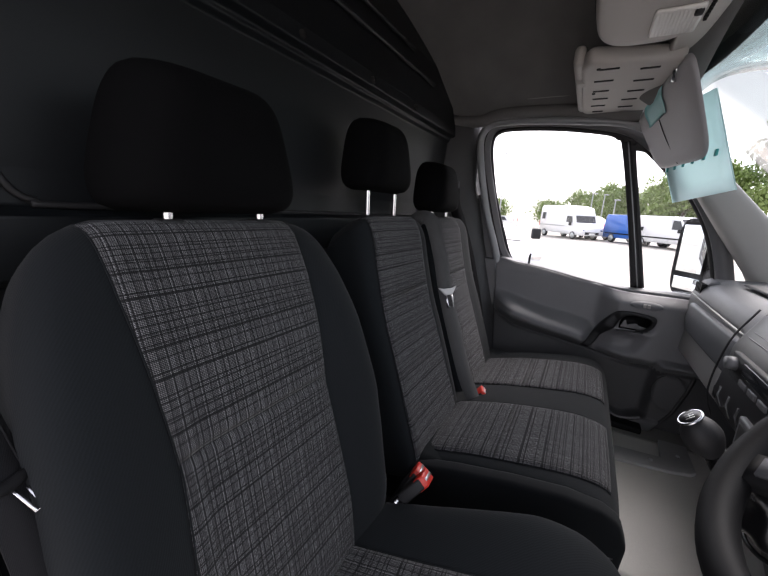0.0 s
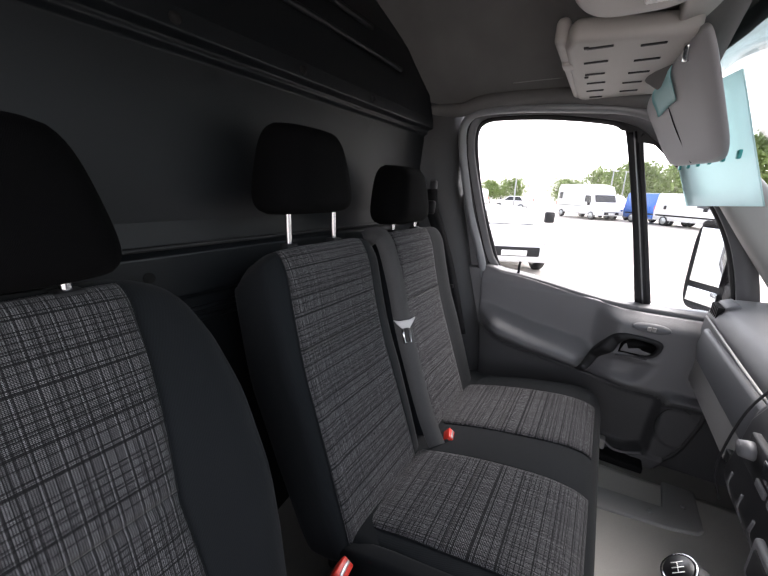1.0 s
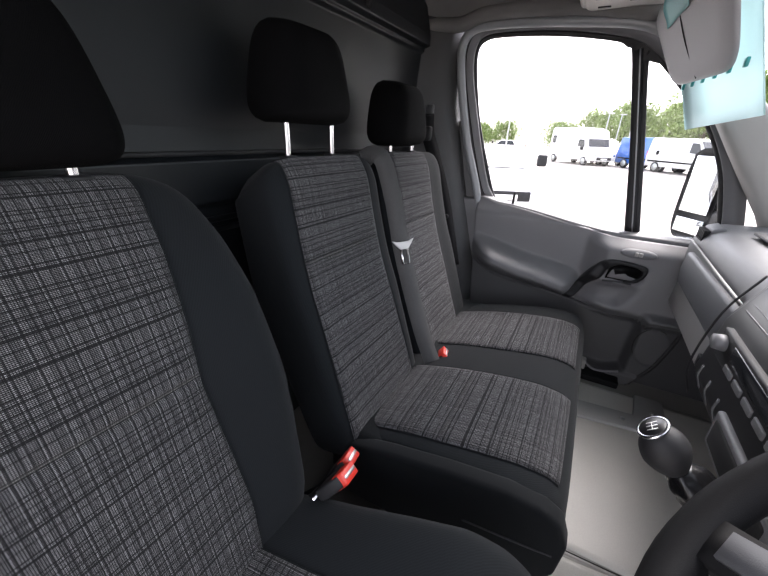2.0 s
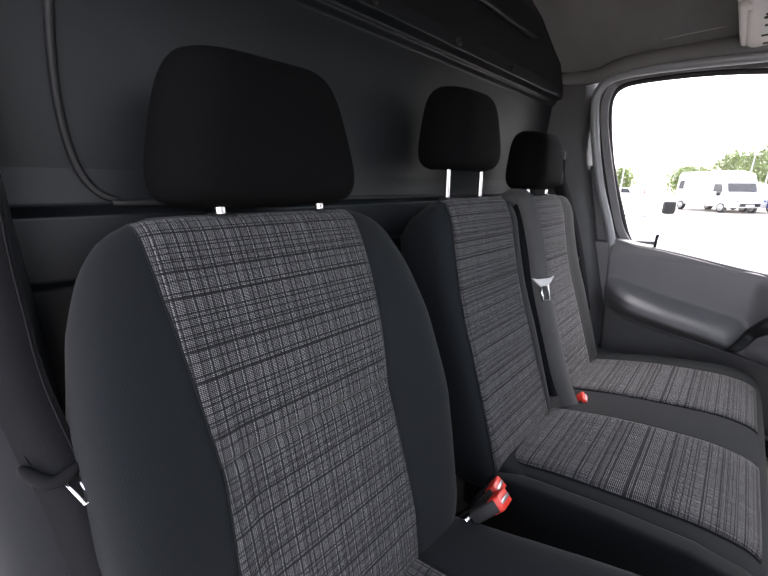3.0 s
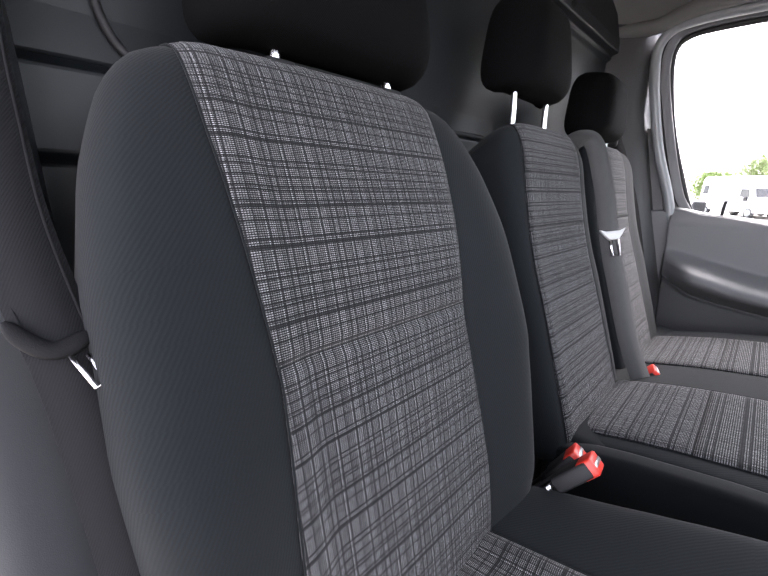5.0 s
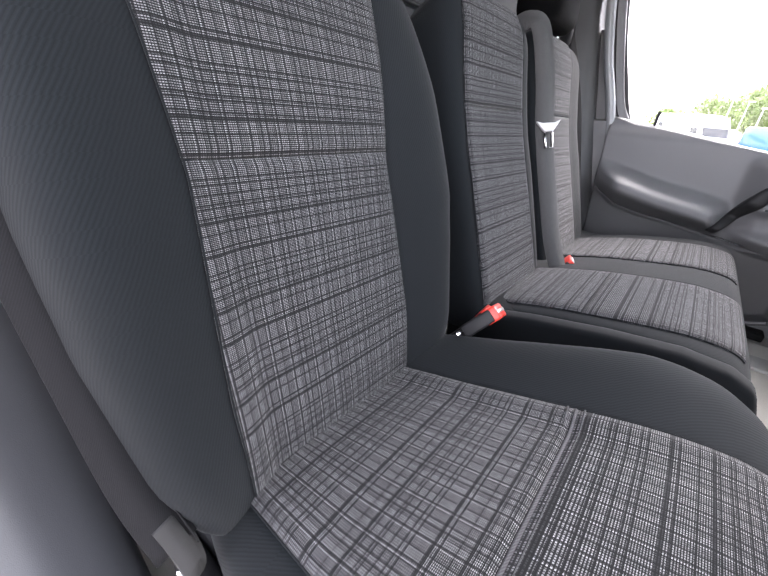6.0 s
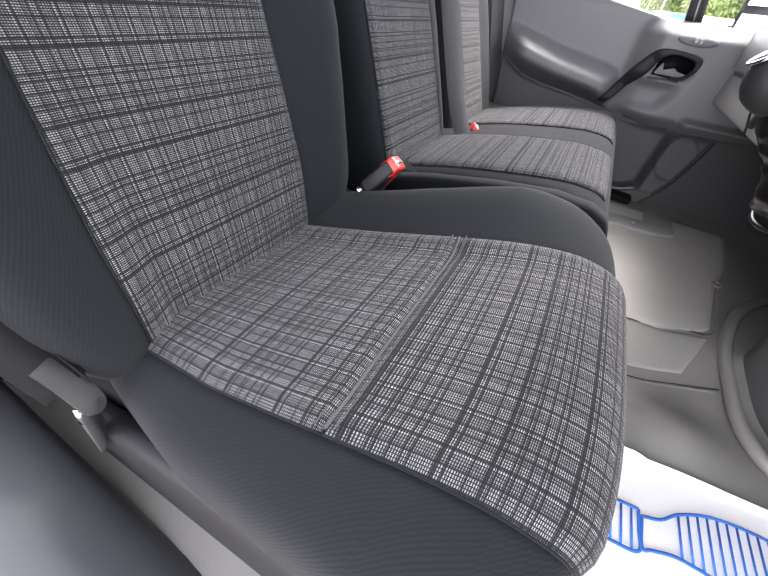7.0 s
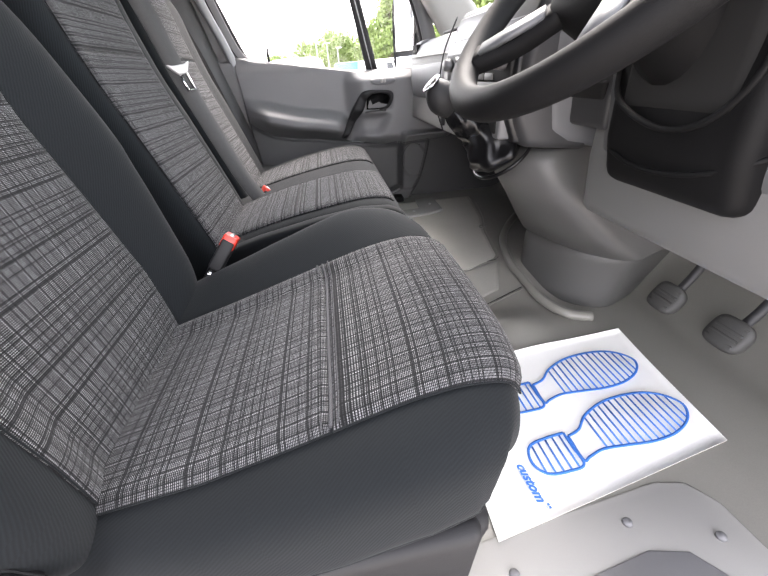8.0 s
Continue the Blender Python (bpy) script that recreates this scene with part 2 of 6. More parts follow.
def mesh_of(name, bm, mat, smooth=True):
    bm.transform(SET_OUT[0])
    me = bpy.data.meshes.new(name)
    if smooth:
        for f in bm.faces:
            f.smooth = True
    bm.normal_update()
    bm.to_mesh(me)
    bm.free()
    if mat:
        me.materials.append(mat)
    return me


def thing(name, at, label, category, group="", kind=""):
    """An Empty at the base of a thing with parts."""
    e = new(name)
    e.location = SET_OUT[0] @ Vector(at)
    e.empty_display_size = 0.05
    return tagged(e, label, category, group, kind)


def part(name, bm, mat, parent, label="", smooth=True):
    """One mesh under a thing or part; coordinates are the world's."""
    ob = new(name, mesh_of(name, bm, mat, smooth))
    ob.parent = parent
    ob.matrix_parent_inverse = Matrix.Translation(-parent.location) if parent.type == "EMPTY" else Matrix()
    return tagged(ob, label)


def solid(name, bm, mat, label, category, kind="", smooth=True, group=""):
    return tagged(new(name, mesh_of(name, bm, mat, smooth)), label, category, group, kind)


def box(x0, x1, y0, y1, z0, z1, bevel=0.004, segs=2, m=None):
    bm = bmesh.new()
    bmesh.ops.create_cube(bm, size=1)
    for v in bm.verts:
        v.co = Vector(((x0 + x1) / 2 + v.co.x * (x1 - x0), (y0 + y1) / 2 + v.co.y * (y1 - y0), (z0 + z1) / 2 + v.co.z * (z1 - z0)))
    if bevel:
        bmesh.ops.bevel(bm, geom=bm.edges[:], offset=bevel, segments=segs, affect="EDGES", profile=0.5)
    if m is not None:
        bm.transform(m)
    return bm


def merged(*bms):
    out = bmesh.new()
    for b in bms:
        me = bpy.data.meshes.new("t")
        b.to_mesh(me)
        b.free()
        out.from_mesh(me)
        bpy.data.meshes.remove(me)
    return out


def prism(poly, axis, a, b, bevel=0.004, segs=2):
    """A polygon of 2D points pushed from a to b along an axis; the points are the other two axes in order."""
    bm = bmesh.new()
    def at(p, t):
        return {"x": (t, p[0], p[1]), "y": (p[0], t, p[1]), "z": (p[0], p[1], t)}[axis]
    lo = [bm.verts.new(at(p, a)) for p in poly]
    hi = [bm.verts.new(at(p, b)) for p in poly]
    k = len(poly)
    bm.faces.new(lo), bm.faces.new(hi[::-1])
    for i in range(k):
        bm.faces.new((lo[i], lo[(i + 1) % k], hi[(i + 1) % k], hi[i]))
    bmesh.ops.recalc_face_normals(bm, faces=bm.faces[:])
    if bevel:
        bmesh.ops.bevel(bm, geom=[e for e in bm.edges if e.calc_face_angle(0) > 0.35], offset=bevel, segments=segs, affect="EDGES", profile=0.5)
    return bm


def smooth_path(points, n):
    """A Catmull-Rom curve through the points, n samples."""
    p = [Vector(q) for q in points]
    p = [2 * p[0] - p[1]] + p + [2 * p[-1] - p[-2]]
    out = []
    for i in range(n):
        t = i / (n - 1) * (len(points) - 1)
        k = min(int(t), len(points) - 2)
        f = t - k
        a, b, c, d = p[k : k + 4]
        out.append(0.5 * (2 * b + (c - a) * f + (2 * a - 5 * b + 4 * c - d) * f * f + (3 * b - a - 3 * c + d) * f ** 3))
    return out


def tube(points, radius, n=24, sides=12, closed=False, flat=None):
    """A round tube, or with flat=(width, thickness, up) a strap, along a smooth path."""
    pts = smooth_path(points, n) if n else [Vector(p) for p in points]
    bm = bmesh.new()
    uvl = bm.loops.layers.uv.new("UVMap")
    rings, dist, ds = [], 0.0, []
    k = len(pts)
    up = Vector((0.13, 0.21, 0.97)) if flat is None else Vector(flat[2])
    for i, p in enumerate(pts):
        t = (pts[(i + 1) % k] - pts[i - 1]) if closed else (pts[min(i + 1, k - 1)] - pts[max(i - 1, 0)])
        t.normalize()
        a = t.cross(up).normalized()
        b = a.cross(t).normalized()
        dist += (p - pts[i - 1]).length if i else 0
        ds.append(dist)
        r = radius(i / (k - 1)) if callable(radius) else radius
        if flat is None:
            ring = [p + r * (math.cos(2 * math.pi * j / sides) * a + math.sin(2 * math.pi * j / sides) * b) for j in range(sides)]
        else:
            w, h = flat[0] / 2, flat[1] / 2
            ring = [p + a * w + b * h, p - a * w + b * h, p - a * w - b * h, p + a * w - b * h]
        rings.append([bm.verts.new(q) for q in ring])
    s = len(rings[0])
    width = flat[0] if flat else 0.03
    for i in range(k if closed else k - 1):
        r0, r1 = rings[i], rings[(i + 1) % k]
        for j in range(s):
            f = bm.faces.new((r0[j], r0[(j + 1) % s], r1[(j + 1) % s], r1[j]))
            for lp, (uu, vv) in zip(f.loops, ((0, ds[i]), (width, ds[i]), (width, ds[(i + 1) % k]), (0, ds[(i + 1) % k]))):
                lp[uvl].uv = (uu, vv)
    if not closed:
        bm.faces.new(rings[0][::-1]), bm.faces.new(rings[-1])
    bmesh.ops.recalc_face_normals(bm, faces=bm.faces[:])
    return bm


def loft(rings, cap=True):
    """Skin over rings of equal length, with UVs in metres."""
    bm = bmesh.new()
    uvl = bm.loops.layers.uv.new("UVMap")
    vs = [[bm.verts.new(p) for p in r] for r in rings]
    k = len(rings[0])
    vd = 0.0
    for i in range(len(rings) - 1):
        step = (Vector(rings[i + 1][k // 4]) - Vector(rings[i][k // 4])).length
        ud = 0.0
        for j in range(k):
            w = (Vector(rings[i][(j + 1) % k]) - Vector(rings[i][j])).length
            f = bm.faces.new((vs[i][j], vs[i][(j + 1) % k], vs[i + 1][(j + 1) % k], vs[i + 1][j]))
            for lp, q in zip(f.loops, ((ud, vd), (ud + w, vd), (ud + w, vd + step), (ud, vd + step))):
                lp[uvl].uv = q
            ud += w
        vd += step
    if cap:
        bm.faces.new(vs[0][::-1]), bm.faces.new(vs[-1])
    bmesh.ops.recalc_face_normals(bm, faces=bm.faces[:])
    return bm


def patch(f, nu, nv, thick=0.003, uvf=None):
    """A sheet over f(u, v), u and v from 0 to 1, given thickness inward; uvf gives UVs in metres."""
    bm = bmesh.new()
    uvl = bm.loops.layers.uv.new("UVMap")
    g = [[Vector(f(i / nu, j / nv)) for j in range(nv + 1)] for i in range(nu + 1)]
    vs = [[bm.verts.new(p) for p in row] for row in g]
    for i in range(nu):
        for j in range(nv):
            fc = bm.faces.new((vs[i][j], vs[i + 1][j], vs[i + 1][j + 1], vs[i][j + 1]))
            for lp, (a, b) in zip(fc.loops, ((i, j), (i + 1, j), (i + 1, j + 1), (i, j + 1))):
                lp[uvl].uv = uvf(a / nu, b / nv) if uvf else (a / nu, b / nv)
    bm.normal_update()
    if thick:
        rim = [e for e in bm.edges if e.is_boundary]
        low = {}
        for e in rim:
            for v in e.verts:
                if v not in low:
                    low[v] = bm.verts.new(v.co - v.normal * thick)
        edge_uv = {}
        for e in rim:
            for lp in e.link_loops:
                edge_uv[lp.vert] = lp[uvl].uv.copy()
                edge_uv[lp.link_loop_next.vert] = lp.link_loop_next[uvl].uv.copy()
        for e in rim:
            a, b = e.verts
            fc = bm.faces.new((a, b, low[b], low[a]))
            for lp, q in zip(fc.loops, (a, b, b, a)):
                lp[uvl].uv = edge_uv.get(q, (0, 0))
        bmesh.ops.recalc_face_normals(bm, faces=bm.faces[:])
    return bm


def interp(table, t):
    """Linear look-up in rows of (t, value)."""
    for (a, va), (b, vb) in zip(table, table[1:]):
        if t <= b:
            return va + (vb - va) * max(0.0, min(1.0, (t - a) / (b - a)))
    return table[-1][1]
# ---- cab shell ----
GROUND = -0.80


def smoothstep(a, b, t):
    q = max(0.0, min(1.0, (t - a) / (b - a)))
    return q * q * (3 - 2 * q)


def floor_z(x, y):
    """Raised passenger floor, easing down into the driver's footwell, with a moulded swelling and a heel pad."""
    z = 0.045 * smoothstep(-0.10, 0.10, y)
    z += 0.026 * math.exp(-(((x - 0.858) / 0.075) ** 2) - ((y + 0.150) / 0.055) ** 2)
    z += 0.008 * smoothstep(0.66, 0.68, x) * smoothstep(0.806, 0.790, x) * smoothstep(-0.262, -0.246, y) * smoothstep(-0.135, -0.150, y)
    z += 0.10 * smoothstep(1.22, 1.45, x)
    return z


def strip(name, pts, width, thick, up, mat, parent, label="", n=24):
    return part(name, tube(pts, 0, n, flat=(width, thick, up)), mat, parent, label)


def add_shell():
    set_out(0.0500, 0.0295, -0.0033, 0.8900, 1.0164, 1.0016)
    def fl(u, v):
        x, y = -0.20 + 1.67 * u, -0.71 + 1.59 * v
        return (x, y, floor_z(x, y))
    solid("floor", patch(fl, 120, 120, 0.03), FLOOR_RUBBER, "grey moulded rubber cab floor covering, lightly scuffed", "floor", "structure")
    fl_ob = bpy.data.objects["floor"]
    on = lambda x, y, h=0.0: Vector((x, y, floor_z(x, y) + h))
    for pts in ([(0.50, 0.056), (0.66, 0.058), (0.785, 0.064), (0.88, 0.092), (0.945, 0.122), (0.985, 0.30), (1.035, 0.44), (1.075, 0.60)], [(0.50, -0.082), (0.66, -0.074), (0.79, -0.066), (0.87, -0.043), (0.950, -0.018)]):
        part("mat_edge", tube([on(x, y, -0.001) for x, y in pts], 0.0028, 50, 8), FLOOR_RUBBER, fl_ob, "moulded edge of the rubber mat")
        part("mat_groove", tube([on(x + 0.001, y + 0.005, 0.0002) for x, y in pts], 0.0010, 50, 6), RECESS_SHADE, fl_ob)
    front = [(0.06, 0.80), (0.09, 0.875), (0.12, 0.935), (0.30, 0.975), (0.44, 1.025), (0.66, 1.07)]
    def mat_at(u, v):
        y = 0.068 + 0.62 * v
        x = 0.44 + (interp(front, y) - 0.44) * u
        return on(x, y, 0.0015)
    part("passenger_mat", patch(mat_at, 40, 40, 0.004), MAT_RUBBER, fl_ob, "pale beige-grey rubber mat, lightly scuffed")
    part("mat_band", patch(lambda u, v: on(0.46 + (0.42 + 0.05 * v) * u, -0.062 + 0.108 * v + 0.050 * u ** 3, 0.0015), 30, 12, 0.003), MAT_BAND, fl_ob, "scuffed rubber band beside the mat")
    part("floor_boss", tube([on(0.985, 0.335, 0.006) + Vector((0.011 * math.cos(a), 0.011 * math.sin(a), 0)) for a in [2 * math.pi * i / 20 for i in range(20)]], 0.003, 0, 6, True), FLOOR_RUBBER, fl_ob)
    set_out(-0.0005, 0.0138, 0.0241, 1.0065, 1.0067, 0.9688)
    # bulkhead: flat panel, ledge, ridge, ribbed upper part leaning back
    prof = [(-0.115, -0.05), (-0.115, 0.66), (-0.100, 0.67), (-0.100, 0.745), (-0.118, 0.757), (-0.122, 0.80), (-0.110, 1.065), (-0.098, 1.072), (-0.098, 1.082), (-0.078, 1.088), (-0.080, 1.12), (-0.10, 1.21), (-0.13, 1.32), (-0.19, 1.45), (-0.26, 1.58)]
    back = [(-0.30, 1.58), (-0.22, 1.44), (-0.16, 1.20), (-0.145, 1.08), (-0.145, -0.05)]
    wall = solid("wall_bulkhead", prism(prof + back, "y", -0.78, 0.80, 0.003), BULK_PAINT, "dark blue-grey painted steel bulkhead behind the seats", "bulkhead", "structure", False)
    for z, x, y0, y1 in ((1.228, -0.100, -0.25, 0.585), (1.298, -0.118, -0.1, 0.45)):
        part("rib", tube([(x, y0, z), (x, (y0 + y1) / 2, z + 0.002), (x, y1, z)], 0.007, 8), BULK_PAINT, wall, "pressed steel rib")
    for z, y0, y1 in ((0.635, -0.19, 0.0), (0.615, -0.19, -0.02)):
        part("rib", tube([(-0.112, y0, z), (-0.112, y1, z)], 0.006, 4), BULK_PAINT, wall, "pressed steel rib")
    # plug holes: solid discs, with the depth's shade put in as black
    for y, z, x in ((-0.125, 1.103, -0.078), (0.138, 1.103, -0.078), (0.401, 1.103, -0.078), (-0.197, 0.713, -0.100)):
        bm = bmesh.new()
        bmesh.ops.create_cone(bm, cap_ends=True, segments=20, radius1=0.0095, radius2=0.0085, depth=0.008)
        bm.transform(Matrix.Translation((x, y, z)) @ Euler((0, radians(90), 0)).to_matrix().to_4x4())
        part("plug", bm, RECESS_SHADE, wall, "sunk plug hole, its shade painted black")
    gas = [(-0.104, -0.545, 1.065), (-0.110, -0.562, 1.0), (-0.114, -0.575, 0.90), (-0.118, -0.575, 0.83), (-0.116, -0.565, 0.785), (-0.114, -0.54, 0.763), (-0.112, -0.48, 0.758), (-0.112, 0.1, 0.757), (-0.112, 0.69, 0.756)]
    part("seam_seal", tube(gas, 0.0045, 60, 8), RUBBER, wall, "black rubber seam seal")

    set_out(-0.0195, 0.0300, -0.0073, 0.9862, 1.0154, 0.9824)
    # roof lining over both sides
    prof = [(0.815, 1.185), (0.790, 1.205), (0.755, 1.235), (0.70, 1.29), (0.62, 1.37), (0.48, 1.45), (0.25, 1.51), (0.0, 1.52), (-0.25, 1.51), (-0.48, 1.45), (-0.62, 1.36), (-0.70, 1.27), (-0.74, 1.17)]
    pr = smooth_path([(0, y, z) for y, z in prof], 60)
    def roof(u, v):
        p = pr[min(int(v * 59 + 0.5), 59)]
        x = -0.28 + 0.95 * u
        sink = 0.30 * smoothstep(0.30, 0.67, x) * smoothstep(1.18, 1.42, p.z)
        return (x, p.y, p.z - sink)
    solid("ceiling", patch(roof, 40, 59, 0.012), HEADLINER, "dark grey felt-lined high roof", "ceiling", "structure")

    set_out(0.0152, 0.0480, 0.0024, 0.9610, 1.0209, 0.9936)
    # passenger side: pillar trim behind the door, painted door opening edge, rail over the door, windscreen pillar
    side = thing("wall_passenger_side", (0.0, 0.8, 0.0), "grey plastic-trimmed body side round the passenger door", "body side", "", "structure")
    pil = [(-0.12, 0.66), (-0.08, 0.73), (0.0, 0.755), (0.045, 0.765), (0.075, 0.80), (0.075, 0.90), (-0.12, 0.90)]
    rings = []
    for z, lean in ((-0.05, 0.0), (0.3, 0.0), (0.6, 0.0), (0.9, 0.0), (1.02, 0.008), (1.10, 0.018), (1.18, 0.030), (1.25, 0.04)):
        shift = -0.092 * smoothstep(0.5, 1.0, z) + 0.075 * (1 - smoothstep(0.3, 0.62, z))
        rings.append([Vector((x + shift, y + lean, z)) for x, y in pil])
    part("pillar_trim", loft(rings), SIDE_PILLAR, side, "dark grey pillar trim")
    part("door_edge_flange", tube([(0.175, 0.835, 0.0), (0.165, 0.83, 0.35), (0.118, 0.83, 0.60), (0.050, 0.82, 0.80), (0.002, 0.805, 1.03), (0.016, 0.80, 1.115), (0.10, 0.795, 1.14), (0.35, 0.795, 1.13), (0.56, 0.79, 1.10), (0.70, 0.79, 0.99)], 0.015, 50, 12), GREY_PAINT, side, "silver-grey painted metal door opening edge")
    part("rail_trim", tube([(-0.17, 0.790, 1.150), (-0.08, 0.788, 1.148), (0.0, 0.785, 1.145), (0.10, 0.775, 1.165), (0.35, 0.775, 1.16), (0.56, 0.77, 1.13)], 0.022, 30, 12), HEADLINER, side)
    # unseen panel added behind the pillar to stop outside light leaking in
    part("closing_panel", box(-0.16, 0.02, 0.905, 0.925, -0.05, 1.26, 0.004), BODY_PAINT, side, "unseen outer panel that closes off outside light")
    part("upper_trim_seam", tube([(0.18, 0.745, 1.205), (0.30, 0.745, 1.205), (0.40, 0.745, 1.20)], 0.004, 10, 8), PALE_PLASTIC, side)
    part("coat_hook", box(0.215, 0.255, 0.715, 0.735, 1.225, 1.255, 0.006), HEADLINER, side)
    apl = []
    for p, w, d in ((Vector((0.63, 0.775, 1.10)), 0.035, 0.03), (Vector((0.78, 0.795, 0.93)), 0.045, 0.04), (Vector((0.90, 0.81, 0.79)), 0.06, 0.045), (Vector((1.00, 0.815, 0.68)), 0.075, 0.05), (Vector((1.07, 0.815, 0.58)), 0.09, 0.05)):
        t = Vector((0.62, 0.05, -0.78)).normalized()
        n = Vector((0.78, 0, 0.62))
        apl.append([p + n * (w * math.copysign(abs(math.cos(a)) ** 0.6, math.cos(a))) + Vector((0, d, 0)) * math.copysign(abs(math.sin(a)) ** 0.6, math.sin(a)) for a in [2 * math.pi * j / 20 for j in range(20)]])
    part("windscreen_pillar_trim", loft(apl), PALE_PLASTIC, side, "pale grey plastic windscreen pillar trim")
    part("kick_panel", prism([(0.70, -0.06), (1.48, -0.06), (1.48, 0.60), (0.94, 0.60), (0.86, 0.30), (0.80, 0.10)], "y", 0.770, 0.82, 0.004), BELT_TRIM, side, "charcoal kick panel", False)
    set_out(0.0000, 0.0000, -0.0088, 1.0362, 0.9831, 1.0040)
    # driver side body: pillar, sill and opening edge
    drv = thing("wall_driver_side", (0.0, -0.72, 0.0), "dark trimmed pillar and pale painted edge of the open driver's doorway", "body side", "", "structure")
    crest = smooth_path([(-0.045, 0, 1.36), (-0.038, 0, 1.1), (-0.027, 0, 0.85), (-0.010, 0, 0.60), (0.012, 0, 0.42), (0.050, 0, 0.27), (0.11, 0, 0.16), (0.20, 0, 0.08), (0.33, 0, 0.035), (0.55, 0, 0.02)], 60)
    def beside(i, out, y):
        """A point beside the trim's crest line: out along its normal in the side plane, at y."""
        d = (crest[min(i + 1, 59)] - crest[max(i - 1, 0)]).normalized()
        return crest[i] + Vector((-d.z, 0, d.x)) * out + Vector((0, y, 0))
    sec = smooth_path([(-0.10, -0.636, 0), (-0.045, -0.640, 0), (-0.022, -0.656, 0), (-0.009, -0.682, 0), (-0.002, -0.715, 0), (-0.014, -0.748, 0), (-0.06, -0.762, 0)], 22)
    def trim(u, v):
        p = sec[min(int(u * 21 + 0.5), 21)]
        return beside(min(int(v * 59 + 0.5), 59), p.x, p.y)
    part("pillar_trim", patch(trim, 21, 59, 0.004), PILLAR_PLASTIC, drv, "smooth dark grey pillar and sill trim")
    part("door_seal", tube([beside(i, -0.022, -0.770) for i in range(0, 60, 3)] + [Vector(p) for p in ((0.70, -0.768, 0.0), (0.85, -0.768, -0.01), (0.98, -0.765, 0.03), (1.08, -0.765, 0.16), (1.12, -0.765, 0.4))], 0.015, 90, 12), RUBBER, drv, "black rubber door seal")
    part("seal_lip", tube([beside(i, -0.010, -0.764) for i in range(0, 60, 3)], 0.004, 60, 8), RUBBER, drv)
    part("outer_sill", prism([(-0.10, -0.25), (-0.10, 0.36), (-0.03, 0.31), (0.025, 0.20), (0.09, 0.09), (0.19, 0.012), (0.33, -0.03), (0.95, -0.045), (1.08, 0.05), (1.15, -0.25)], "y", -0.865, -0.780, 0.012), WHITE_PAINT, drv, "white painted outer sill")
    plate = part("step_plate", prism([(0.50, -0.548), (0.81, -0.512), (0.850, -0.520), (0.872, -0.555), (0.885, -0.715), (0.50, -0.715)], "z", -0.01, 0.008, 0.004), PALE_PLASTIC, drv, "pale grey moulded step plate")
    part("step_tread", prism([(0.52, -0.625), (0.74, -0.590), (0.785, -0.600), (0.815, -0.640), (0.82, -0.712), (0.52, -0.712)], "z", 0.0, 0.0105, 0.002), GREY_PLASTIC, plate)
    for x, y in ((0.575, -0.585), (0.738, -0.556), (0.835, -0.592)):
        bm = bmesh.new()
        bmesh.ops.create_cone(bm, cap_ends=True, segments=18, radius1=0.0065, radius2=0.005, depth=0.004)
        bm.transform(Matrix.Translation((x, y, 0.010)))
        part("screw", bm, GREY_PLASTIC, plate)
    set_out()
    # passenger step plate
    pp = part("step_plate", prism([(0.48, 0.60), (0.48, 0.530), (0.60, 0.528), (0.78, 0.555), (0.835, 0.572), (0.850, 0.590), (0.852, 0.74), (0.775, 0.74), (0.765, 0.625)], "z", 0.03, 0.052, 0.004), PALE_PLASTIC, side, "pale grey moulded step plate")
    for x, y in ((0.735, 0.585), (0.815, 0.655)):
        bm = bmesh.new()
        bmesh.ops.create_cone(bm, cap_ends=True, segments=14, radius1=0.006, radius2=0.005, depth=0.005)
        bm.transform(Matrix.Translation((x, y, 0.053)))
        part("screw", bm, STEEL, pp)


add_shell()
# ---- seats ----
WARP = [lambda p: p]
WELL = [0.0]
NEAR_RISE = [1.0]


def face_offset(y, w, dp, dent, wi, sq):
    """How far a seat part's front face lies from its path at y from the middle: rounded sides, raised bolsters."""
    ca = min(abs(y) / w, 1.0) ** (1 / sq)
    q = max(1 - ca * ca, 0.0) ** (sq / 2)
    return q * dp / 2 - dp / 2 + dent * (NEAR_RISE[0] if y < WELL[0] else 1.0) * min(1.0, max(0.0, (abs(y - WELL[0]) - wi * 0.75) / (w - wi * 0.75))) ** 1.2 * q


def ring_at(c, n, w, dp, k, dent, wi, sq):
    """A seat cross-section: width 2w along y, depth dp behind the front face, which is dented between the bolsters."""
    pts = []
    for j in range(k):
        a = 2 * math.pi * j / k
        ca, sa = math.cos(a), math.sin(a)
        y = w * math.copysign(abs(ca) ** sq, ca)
        off = face_offset(y, w, dp, dent, wi, sq) if sa > 0 else -dp / 2 - abs(sa) ** sq * dp / 2
        pts.append(c + Vector((0, y, 0)) + n * off)
    return pts


